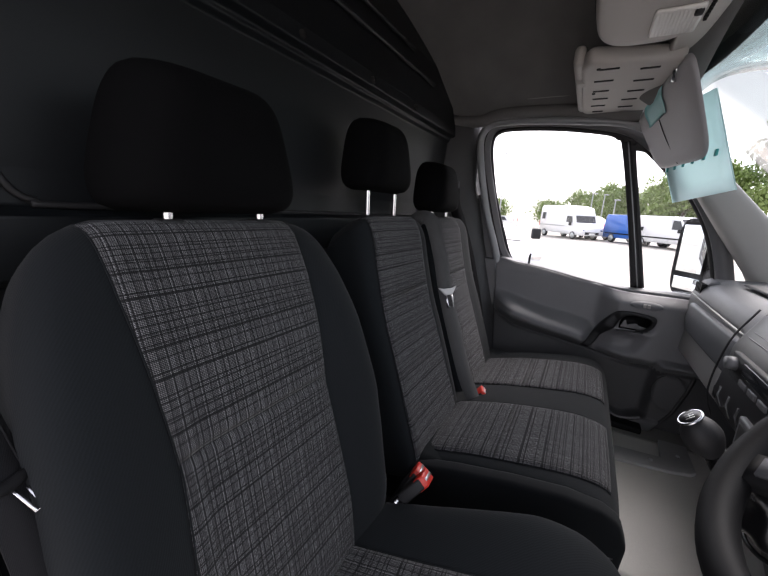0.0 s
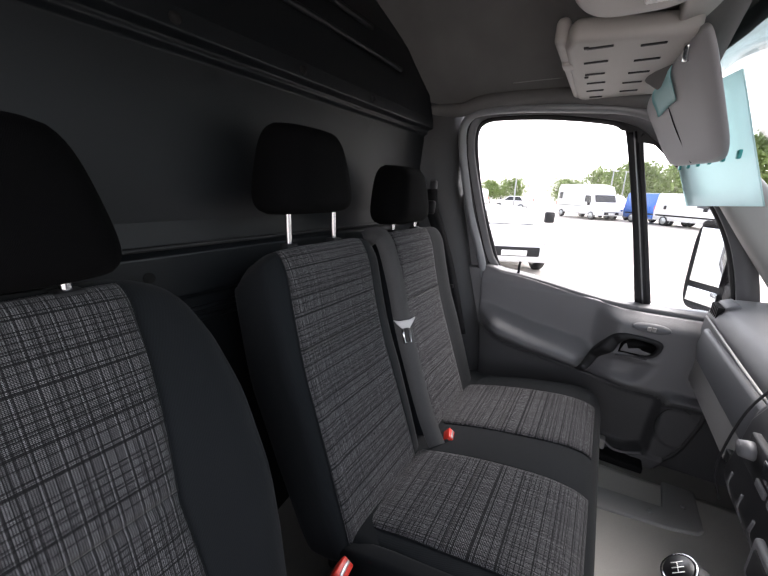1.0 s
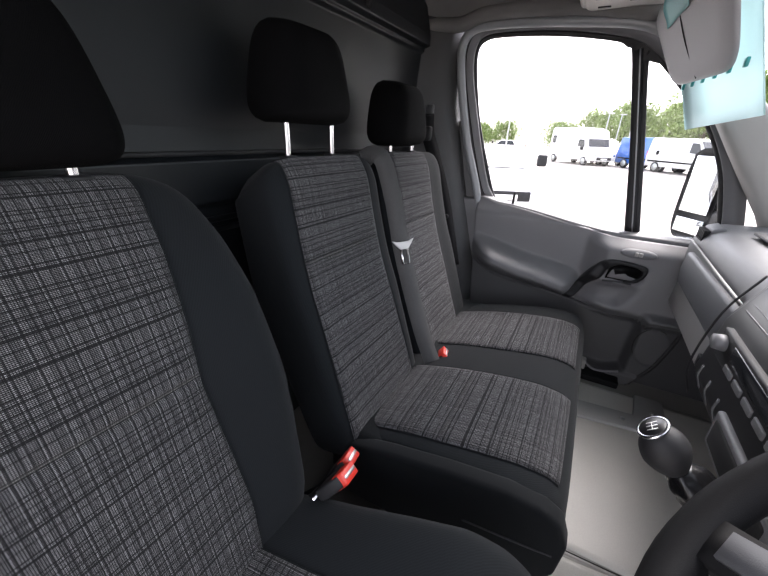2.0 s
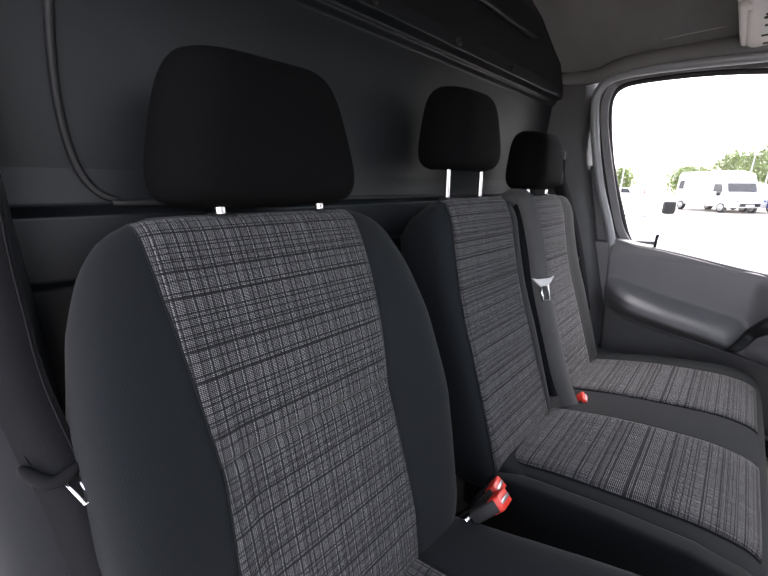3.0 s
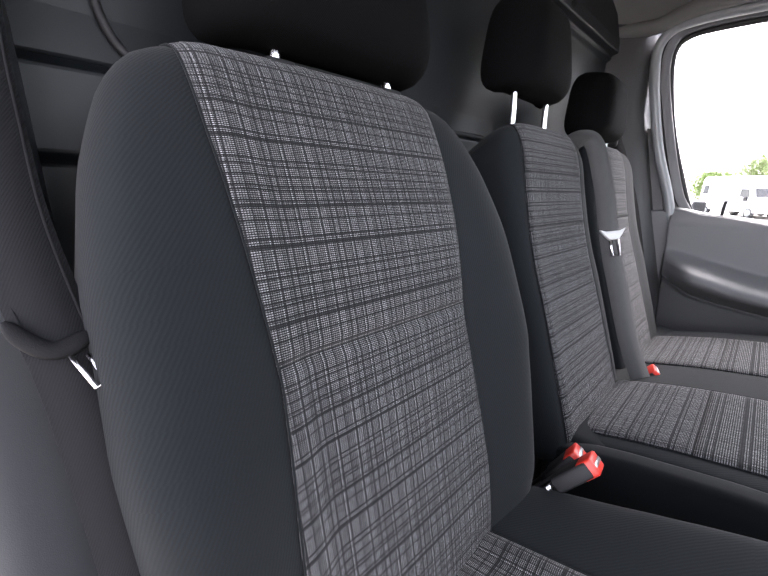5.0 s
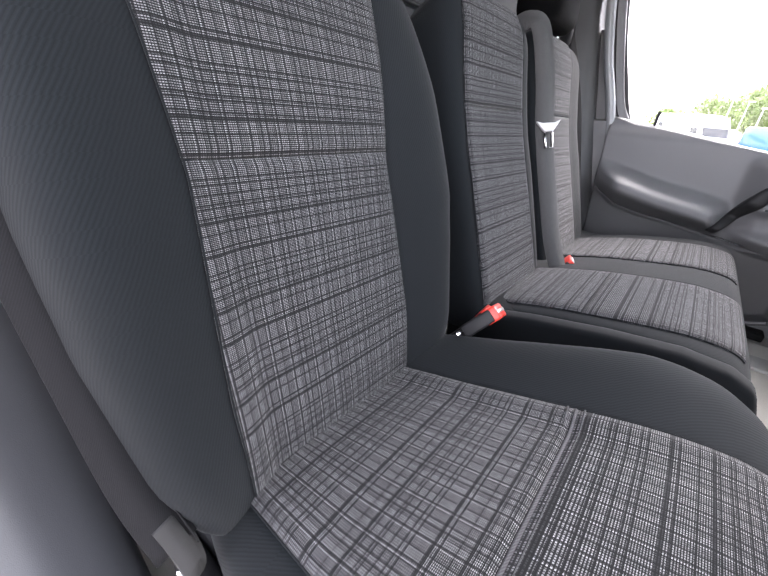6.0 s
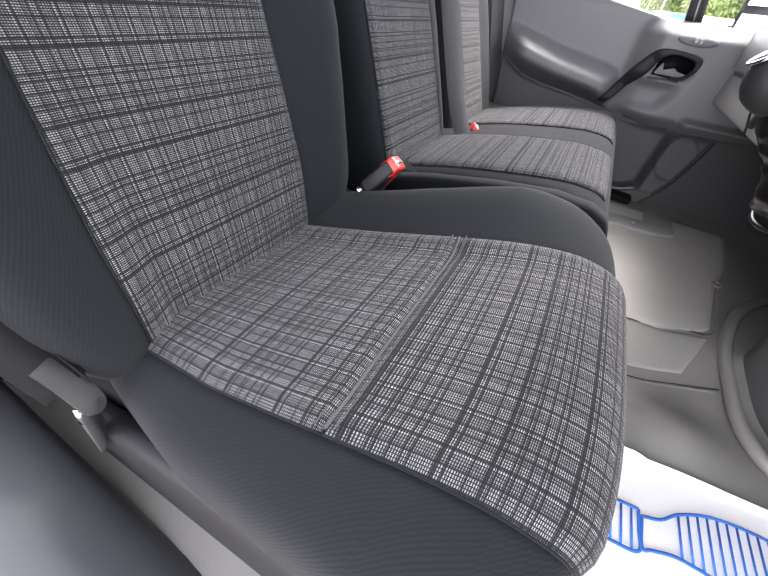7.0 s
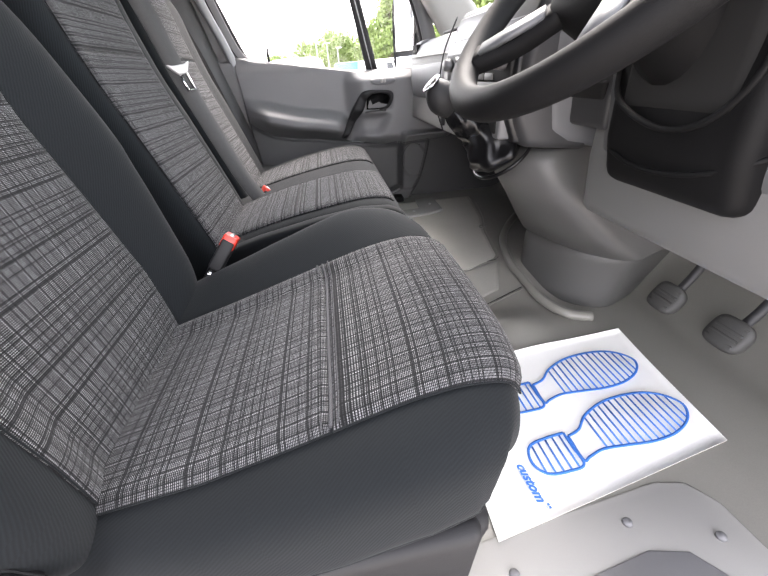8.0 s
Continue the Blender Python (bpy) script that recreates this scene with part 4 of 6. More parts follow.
def door_front(z):
    """The front edge of the lower door panel, rising forwards from the floor."""
    return interp([(-0.07, 0.715), (0.0, 0.745), (0.072, 0.790), (0.125, 0.822), (0.236, 0.856), (0.33, 0.872), (0.6, 0.965)], z)


def smooth_loop(pts):
    """A closed smooth outline through 2D points."""
    q = smooth_path([(x, 0, z) for x, z in pts + pts[:1]], 61)[:-1]
    return [(p.x, p.z) for p in q]


def passenger_door():
    t = thing("passenger_door", (0.5, 0.84, -0.06), "closed passenger door with grey plastic trim, armrest and pocket", "van door")
    def upper(u, v):
        x = 0.125 + 0.84 * u
        z = trim_split(x) + (belt_line(x) - trim_split(x)) * v
        x = x + 0.05 * (belt_line(x) - z) / 0.67 * (1 - u)
        return (x, door_y(x, z), z)
    def lower(u, v):
        x = 0.125 + 0.84 * u
        z = -0.07 + (trim_split(x) + 0.07) * v
        x = 0.125 + (door_front(z) - 0.125) * u
        x = x + 0.05 * (belt_line(x) - z) / 0.67 * (1 - u)
        return (x, door_y(x, z), z)
    trim = part("inner_trim", patch(upper, 130, 70, 0.02), GREY_PLASTIC, t)
    part("lower_panel", patch(lower, 130, 70, 0.02), DOOR_DARK, t, "darker grey lower door panel with a pocket")
    part("rear_edge", box(0.045, 0.135, 0.818, 0.885, -0.06, 0.592, 0.008, 3), GREY_PLASTIC, t)
    part("bottom_seal", tube([(door_front(z) + 0.004, y, z) for y, z in ((0.75, -0.06), (0.75, 0.0), (0.75, 0.072), (0.75, 0.125), (0.75, 0.236), (0.755, 0.30), (0.765, 0.36))], 0.008, 40, 10), RUBBER, t, "black rubber seal along the door's front edge")
    part("sill_strip", box(0.40, 0.742, 0.690, 0.76, 0.036, 0.062, 0.006), DEEP_BLACK, t, "black rubber strip under the door")
    part("frame_skirt", prism([(-0.01, 0.585), (0.125, 0.585), (0.105, 0.64), (0.07, 0.75), (0.045, 0.86), (0.0, 0.86)], "y", 0.848, 0.888, 0.004), GREY_PLASTIC, t)
    def cap(u, v):
        x = 0.125 + 0.80 * u
        return (x, 0.825 + 0.075 * v, belt_line(x) + 0.006 * math.sin(math.pi * v))
    part("sill_cap", patch(cap, 40, 6, 0.01), GREY_PLASTIC, t)
    # pull handle: a charcoal bar rising from the armrest and hooking round the release lever
    outer_edge = [(0.499, 0.310), (0.535, 0.369), (0.562, 0.416), (0.589, 0.455), (0.611, 0.468), (0.651, 0.470), (0.706, 0.464), (0.722, 0.452), (0.718, 0.427), (0.700, 0.404), (0.665, 0.399)]
    inner_edge = [(0.522, 0.306), (0.566, 0.362), (0.600, 0.404), (0.612, 0.430), (0.622, 0.446), (0.646, 0.457), (0.690, 0.453), (0.706, 0.444), (0.705, 0.428), (0.692, 0.411), (0.665, 0.406)]
    eo, ei = (smooth_path([(x, 0, z) for x, z in e], 60) for e in (outer_edge, inner_edge))
    rings = []
    for a, b in zip(eo, ei):
        base = max(door_y(a.x, a.z), door_y(b.x, b.z)) + 0.004
        top = min(door_y(a.x, a.z), door_y(b.x, b.z)) - 0.011
        rings.append([Vector((a.x + (b.x - a.x) * k, y, a.z + (b.z - a.z) * k)) for k, y in ((0.0, base), (0.0, top + 0.007), (0.10, top + 0.002), (0.28, top), (0.72, top), (0.90, top + 0.002), (1.0, top + 0.007), (1.0, base))])
    part("pull_handle", loft(rings), BLACK_PLASTIC, t, "black diagonal pull handle")
    # black sheet laid over the lever's recess, painting its shade
    cup = smooth_loop([(0.612, 0.404), (0.665, 0.402), (0.698, 0.408), (0.710, 0.430), (0.706, 0.450), (0.650, 0.462), (0.622, 0.450)])
    rings = []
    for k in (1.0, 0.8, 0.6, 0.4, 0.2, 0.03):
        pts = [(0.662 + (x - 0.662) * k, 0.430 + (z - 0.430) * k) for x, z in cup]
        rings.append([Vector((x, door_y(x, z) - 0.0025, z)) for x, z in pts])
    part("lever_cup_shade", loft(rings[::-1]), DEEP_BLACK, t, "black sheet painting the shade in the cup behind the release lever")
    part("door_lever", prism([(0.616, 0.406), (0.692, 0.406), (0.702, 0.416), (0.680, 0.421), (0.664, 0.430), (0.655, 0.452), (0.638, 0.455), (0.626, 0.432)], "y", 0.740, 0.752, 0.003, 2), GREY_PLASTIC, t, "pale grey release lever")
    part("lever_bezel", tube([(0.606, door_y(0.606, 0.395) - 0.002, 0.395), (0.645, door_y(0.645, 0.397) - 0.002, 0.397), (0.690, door_y(0.690, 0.397) - 0.002, 0.397)], 0.003, 12, 8), BELT_TRIM, t)
    rings = []
    for k in (1.0, 0.94, 0.7, 0.4, 0.05):
        ring = [(0.684 + 0.050 * k * math.copysign(abs(math.cos(a)) ** 0.7, math.cos(a)), 0.497 + 0.013 * k * math.sin(a)) for a in [2 * math.pi * j / 40 for j in range(40)]]
        rings.append([Vector((x, door_y(x, z) - (0.001 if k == 1.0 else 0.004), z)) for x, z in ring])
    sw = part("switch_panel", loft(rings[::-1]), DASH_PLASTIC, t, "oval switch panel")
    for x in (0.678, 0.690):
        part("window_switch", box(x - 0.005, x + 0.005, door_y(x, 0.497) - 0.010, door_y(x, 0.497) - 0.002, 0.491, 0.503, 0.002), PALE_PLASTIC, sw)
    part("speaker_grille", tube([(0.803 + 0.053 * math.cos(a), 0.7395, 0.197 + 0.067 * math.sin(a)) for a in [radians(60 + 10 * i) for i in range(16)]], 0.0016, 0, 6), BLACK_PLASTIC, t)
    # pocket lip in paler plastic than the panel: its highlight put in as colour
    part("pocket_lip", tube([(x, door_y(x, z - 0.012) - 0.001, z) for x, z in ((0.52, 0.080), (0.58, 0.079), (0.625, 0.080), (0.655, 0.069), (0.69, 0.070), (0.735, 0.086))], 0.0045, 30, 8), GREY_PLASTIC, t, "rounded lip of the door pocket, paler to paint its highlight")
    part("pocket_clip", box(0.608, 0.630, 0.705, 0.735, 0.070, 0.105, 0.004), PALE_PLASTIC, t)
    part("lock_pin", tube([(0.255, 0.845, 0.585), (0.255, 0.845, 0.612), (0.257, 0.845, 0.628)], 0.0045, 6), BLACK_PLASTIC, t)
    def at(x, z):
        return (x, 0.885 - 0.035 * smoothstep(0.55, 1.1, z), z)
    main = [(0.20, 0.575), (0.165, 0.60), (0.125, 0.70), (0.075, 0.85), (0.045, 0.99), (0.038, 1.075), (0.063, 1.112), (0.13, 1.122), (0.30, 1.115), (0.46, 1.094), (0.508, 1.075), (0.530, 1.045), (0.592, 0.80), (0.648, 0.535)]
    part("window_seal", tube([at(x, z) for x, z in main], 0.0085, 90, 10), RUBBER, t, "black rubber window seal")
    outer = [(0.150, 0.585), (0.118, 0.64), (0.078, 0.76), (0.040, 0.90), (0.014, 1.02), (0.016, 1.095), (0.050, 1.140), (0.13, 1.152), (0.30, 1.146), (0.46, 1.124), (0.545, 1.100), (0.612, 1.055), (0.715, 0.965), (0.798, 0.865), (0.866, 0.745), (0.912, 0.60), (0.918, 0.545)]
    part("window_frame", tube([(x, at(x, z)[1] - 0.016, z) for x, z in outer], 0, 110, flat=(0.050, 0.020, (0.02, 1, 0.01))), GREY_PLASTIC, t, "grey pressed window frame")
    part("frame_groove", tube([(x, at(x, z)[1] - 0.027, z) for x, z in outer[:11]], 0.0022, 80, 6), BLACK_PLASTIC, t)
    part("frame_corner", prism([(0.484, 1.094), (0.526, 1.062), (0.538, 1.025), (0.567, 1.030), (0.608, 1.020), (0.636, 1.045), (0.550, 1.112)], "y", 0.842, 0.852, 0.003), RUBBER, t)
    part("divider", tube([at(0.535, 1.06), at(0.598, 0.80), at(0.660, 0.53)], 0, 20, flat=(0.026, 0.022, (0.1, 1, 0))), RUBBER, t, "black window divider bar")
    part("divider_strip", tube([(p[0] + 0.004, p[1] - 0.013, p[2]) for p in (at(0.535, 1.06), at(0.598, 0.80), at(0.660, 0.53))], 0.0022, 20, 6), STEEL, t)
    quarter = [(0.678, 0.535), (0.617, 0.80), (0.562, 1.03), (0.574, 1.045), (0.604, 1.03), (0.692, 0.945), (0.775, 0.855), (0.84, 0.74), (0.885, 0.60), (0.892, 0.56), (0.875, 0.54)]
    part("quarter_seal", tube([at(x, z) for x, z in quarter], 0.009, 80, 10), RUBBER, t, "black rubber quarter window seal")
    def pane(poly):
        bm = bmesh.new()
        bm.faces.new([bm.verts.new(at(x, z)) for x, z in poly])
        bmesh.ops.triangulate(bm, faces=bm.faces[:])
        ext = bmesh.ops.extrude_face_region(bm, geom=bm.faces[:])
        bmesh.ops.translate(bm, vec=(0, 0.004, 0), verts=[v for v in ext["geom"] if isinstance(v, bmesh.types.BMVert)])
        return bm
    for nm, poly in (("window_pane", main), ("quarter_pane", quarter)):
        g = part(nm, pane([(x, z) for x, z in poly]), GLASS, t, "clear glass pane", False)
        g.visible_shadow = False
    # outer skin below the window
    part("outer_skin", box(0.12, 1.0, 0.905, 0.925, -0.12, 0.53, 0.004), BODY_PAINT, t)
    return t


set_out(0.0152, 0.0480, 0.0024, 0.9610, 1.0209, 0.9936)
passenger_door()


def side_mirror():
    """Built facing backwards, then turned towards the driver about its arm."""
    c = Vector((0.905, 1.03, 0.0))
    shift = Matrix.Translation((-0.062, 0, 0.01))
    turn = shift @ Matrix.Translation(c) @ Euler((0, 0, radians(37))).to_matrix().to_4x4() @ Matrix.Translation(-c)
    t = thing("door_mirror", (0.9, 1.03, 0.5), "black-framed passenger door mirror with two glasses", "wing mirror")
    ring = lambda x, s: [turn @ Vector((x, 1.03 + s * 0.070 * math.copysign(abs(math.cos(a)) ** 0.45, math.cos(a)), 0.645 + s * 0.152 * math.copysign(abs(math.sin(a)) ** 0.5, math.sin(a)))) for a in [2 * math.pi * j / 32 for j in range(32)]]
    part("housing", loft([ring(0.907, 0.93), ring(0.898, 1.0), ring(0.930, 1.02), ring(0.98, 0.95), ring(1.015, 0.75), ring(1.03, 0.45)]), BLACK_PLASTIC, t)
    part("main_glass", box(0.897, 0.902, 0.976, 1.084, 0.588, 0.772, 0.002, m=turn), MIRROR, t, "flat mirror glass")
    part("wide_glass", box(0.897, 0.902, 0.976, 1.084, 0.518, 0.568, 0.002, m=turn), MIRROR, t, "small wide-angle mirror glass")
    part("arm", box(0.88, 0.93, 0.90, 1.0, 0.56, 0.62, 0.012), BLACK_PLASTIC, t)


side_mirror()
# ---- dashboard ----
def dashboard():
    t = thing("dashboard", (1.0, 0.1, 0.3), "grey moulded plastic dashboard with glovebox and centre stack", "dashboard")
    prof = [(0.862, 0.43), (0.850, 0.50), (0.850, 0.565), (0.866, 0.600), (0.91, 0.618), (1.05, 0.625), (1.50, 0.60), (1.50, 0.42), (1.12, 0.41), (0.96, 0.40), (0.90, 0.41)]
    part("upper_body", prism(prof, "y", -0.225, 0.735, 0.014, 3), DASH_PLASTIC, t)
    part("glovebox_lid", prism([(0.838, 0.452), (0.832, 0.50), (0.838, 0.545), (0.868, 0.545), (0.868, 0.44)], "y", 0.21, 0.66, 0.01, 3), DASH_PLASTIC, t)
    part("trim_line", tube([(0.835, 0.20, 0.563), (0.838, 0.40, 0.565), (0.846, 0.69, 0.568)], 0.003, 10, 6), PALE_PLASTIC, t)
    part("lower_trim", prism([(0.845, 0.37), (0.852, 0.448), (0.87, 0.44), (0.90, 0.36)], "y", 0.20, 0.715, 0.008, 3), PALE_PLASTIC, t, "pale grey lower trim")
    part("trim_button", box(0.838, 0.85, 0.285, 0.305, 0.385, 0.412, 0.002), BLACK_PLASTIC, t)
    v = part("side_vent", prism([(0.862, 0.566), (0.872, 0.612), (0.90, 0.622), (0.92, 0.566)], "y", 0.640, 0.722, 0.006, 3), DASH_PLASTIC, t)
    for i in range(5):
        part("slat", box(0.855, 0.874, 0.648 + i * 0.014, 0.656 + i * 0.014, 0.574, 0.606, 0.001), DEEP_BLACK, v)
    part("top_tray", prism([(0.93, 0.24), (1.06, 0.24), (1.06, 0.56), (0.93, 0.56)], "z", 0.6255, 0.632, 0.003), BLACK_PLASTIC, t)
    # centre stack leaning towards the cab
    place = Matrix.Translation((0.050, -0.033, 0)) @ Matrix.Diagonal((1, 1.2, 1, 1)) @ Matrix.Translation((0, 0.065, 0))
    def stacked(name, bm, mat, parent, label=""):
        bm.transform(place)
        return part(name, bm, mat, parent, label)
    cs = stacked("centre_console", prism([(0.772, 0.408), (0.747, 0.455), (0.760, 0.56), (0.80, 0.635), (0.90, 0.645), (0.90, 0.395)], "y", -0.222, 0.115, 0.016, 4), BELT_TRIM, t)
    stacked("fascia", prism([(0.756, 0.415), (0.738, 0.455), (0.752, 0.555), (0.788, 0.625), (0.80, 0.62), (0.79, 0.41)], "y", -0.208, 0.095, 0.006, 2), GLOSS_BLACK, cs, "gloss black control fascia")
    stacked("fascia_edge", tube([(0.752, 0.106, 0.39), (0.735, 0.106, 0.45), (0.750, 0.106, 0.556), (0.785, 0.106, 0.63)], 0.002, 16, 8), BLACK_PLASTIC, cs)
    rad = stacked("radio", box(0.742, 0.76, -0.20, 0.06, 0.505, 0.555, 0.003, m=None), BLACK_PLASTIC, cs)
    stacked("display", box(0.7405, 0.744, -0.15, 0.01, 0.525, 0.549, 0.001), DARK_GLASS, rad)
    for i in range(5):
        stacked("radio_button", box(0.739, 0.744, -0.150 + i * 0.034, -0.124 + i * 0.034, 0.508, 0.519, 0.0015), GREY_PLASTIC, rad)
    for y in (-0.18, 0.042):
        bm = bmesh.new()
        bmesh.ops.create_cone(bm, cap_ends=True, segments=24, radius1=0.013, radius2=0.011, depth=0.018)
        bm.transform(Matrix.Translation((0.735, y, 0.535)) @ Euler((0, radians(-90), 0)).to_matrix().to_4x4())
        stacked("radio_knob", bm, GREY_PLASTIC, rad)
    tray = stacked("storage_slot", box(0.732, 0.76, -0.20, -0.035, 0.420, 0.476, 0.005), GREY_PLASTIC, cs, "grey-rimmed open storage slot")
    # black block on the face paints the shade inside the slot
    stacked("slot_shade", box(0.7295, 0.75, -0.190, -0.045, 0.428, 0.468, 0.004), RECESS_SHADE, tray)
    for y in (-0.015, 0.025, 0.065):
        stacked("bright_bar", prism([(0.7465, 0.432), (0.7365, 0.455), (0.7390, 0.474), (0.744, 0.474), (0.744, 0.455), (0.752, 0.432)], "y", y, y + 0.005, 0.0008), GREY_PLASTIC, cs, "slim grey trim bar")
    for i, y in enumerate((-0.19, -0.145, -0.10, -0.055, -0.01, 0.035)):
        stacked("switch", box(0.744, 0.752, y, y + 0.036, 0.482, 0.499, 0.002), GREY_PLASTIC, cs)
    for dy in (-0.14, 0.02):
        vv = stacked("centre_vent", prism([(0.765, 0.575), (0.785, 0.618), (0.80, 0.61), (0.79, 0.57)], "y", dy - 0.06, dy + 0.06, 0.004), BLACK_PLASTIC, cs)
        for i in range(4):
            stacked("slat", box(0.764 + i * 0.0065, 0.770 + i * 0.0065, dy - 0.055, dy + 0.055, 0.578 + i * 0.0115, 0.581 + i * 0.0115, 0.0006), GREY_PLASTIC, vv)
    part("floor_flange", tube([(1.36, 0.41, 0.06), (1.227, 0.40, 0.052), (1.052, 0.22, 0.050), (0.984, 0.06, 0.046), (0.982, -0.05, 0.030), (0.995, -0.12, 0.016), (1.030, -0.172, 0.010), (1.085, -0.186, 0.002)], 0.012, 60, 10), FLOOR_RUBBER, t, "moulded floor lip round the console")
    # driver's side lower panel and open tray
    set_out(0.0445, 0.0043, -0.0282, 0.9231, 1.0355, 1.0065)
    part("upper_body", prism(prof, "y", -0.73, -0.228, 0.014, 3), DASH_PLASTIC, t, "grey dashboard top behind the wheel")
    part("knee_panel", prism([(0.872, 0.335), (0.865, 0.42), (0.868, 0.50), (0.88, 0.56), (0.93, 0.56), (0.93, 0.345), (0.90, 0.325)], "y", -0.715, -0.20, 0.014, 3), KNEE_PLASTIC, t, "grey lower knee panel")
    sb = part("small_bin", prism([(0.848, 0.462), (0.846, 0.500), (0.852, 0.535), (0.90, 0.535), (0.90, 0.455)], "y", -0.245, -0.12, 0.008, 3), BELT_TRIM, t)
    # the bin's slot is a black block, its shade given as colour
    part("bin_slot_shade", box(0.8405, 0.850, -0.236, -0.152, 0.500, 0.522, 0.003), RECESS_SHADE, sb)
    pod = part("instrument_pod", prism([(0.842, 0.402), (0.828, 0.46), (0.826, 0.52), (0.832, 0.60), (0.850, 0.645), (0.96, 0.66), (0.96, 0.40)], "y", -0.455, -0.268, 0.018, 4), DEEP_BLACK, t, "black moulded pod behind the wheel")
    part("pod_lip", tube([(0.828, -0.274, 0.545), (0.819, -0.295, 0.505), (0.816, -0.36, 0.482), (0.819, -0.41, 0.490), (0.826, -0.440, 0.530), (0.830, -0.446, 0.60)], 0.0035, 30, 10), DEEP_BLACK, pod)
    # black block in front of the pod paints the pocket's shaded inside
    part("pod_pocket_shade", prism([(0.8225, 0.50), (0.8225, 0.60), (0.84, 0.615), (0.84, 0.49)], "y", -0.432, -0.292, 0.010, 3), RECESS_SHADE, pod)
    part("pod_fold", tube([(0.870, -0.264, 0.462), (0.838, -0.275, 0.448), (0.829, -0.33, 0.434), (0.829, -0.40, 0.438), (0.840, -0.450, 0.458), (0.875, -0.460, 0.47)], 0.003, 20, 8), DEEP_BLACK, pod)
    # column of the centre console down to the floor: an angular shroud over a narrower foot
    set_out()
    def plan(z, left, mid, right, back_l, back_r):
        """A rounded outline at height z through its three front corners and its back."""
        pts = [Vector((*p, z)) for p in ((1.36, back_l), (left[0] + 0.10, left[1] + 0.03), left, mid, right, (right[0] + 0.09, right[1] + 0.040), (1.36, back_r))]
        for _ in range(3):
            pts = [q for k in range(len(pts)) for q in (pts[k].lerp(pts[(k + 1) % len(pts)], 0.22), pts[k].lerp(pts[(k + 1) % len(pts)], 0.78))]
        return pts
    shroud = [plan(0.152, (0.912, 0.108), (0.955, -0.072), (1.036, -0.162), 0.22, -0.05), plan(0.158, (0.900, 0.106), (0.945, -0.076), (1.026, -0.168), 0.22, -0.05), plan(0.215, (0.858, 0.060), (0.868, -0.066), (0.950, -0.174), 0.18, -0.05), plan(0.28, (0.812, 0.024), (0.818, -0.078), (0.878, -0.180), 0.14, -0.05), plan(0.335, (0.772, 0.004), (0.772, -0.092), (0.822, -0.178), 0.12, -0.05), plan(0.372, (0.762, 0.0), (0.764, -0.098), (0.806, -0.172), 0.10, -0.05), plan(0.390, (0.775, -0.006), (0.777, -0.098), (0.815, -0.164), 0.10, -0.05), plan(0.396, (0.80, -0.02), (0.80, -0.096), (0.84, -0.150), 0.08, -0.05)]
    part("console_column", loft(shroud), CONSOLE_PLASTIC, t, "grey centre console column")
    foot = [plan(-0.02, (0.928, 0.135), (0.958, -0.036), (1.048, -0.104), 0.26, 0.03), plan(0.03, (0.926, 0.133), (0.958, -0.038), (1.048, -0.106), 0.26, 0.03), plan(0.12, (0.920, 0.118), (0.966, -0.050), (1.058, -0.122), 0.24, 0.02), plan(0.156, (0.918, 0.108), (0.962, -0.058), (1.050, -0.140), 0.22, -0.05)]
    part("column_foot", loft(foot), CONSOLE_PLASTIC, t, "rounded foot of the console column")
    return t


set_out(0.0098, 0.0665, -0.0019, 0.9128, 1.0408, 0.9929)
dashboard()
set_out(0.0430, 0.0360, -0.0153, 0.9231, 1.0355, 1.0065)


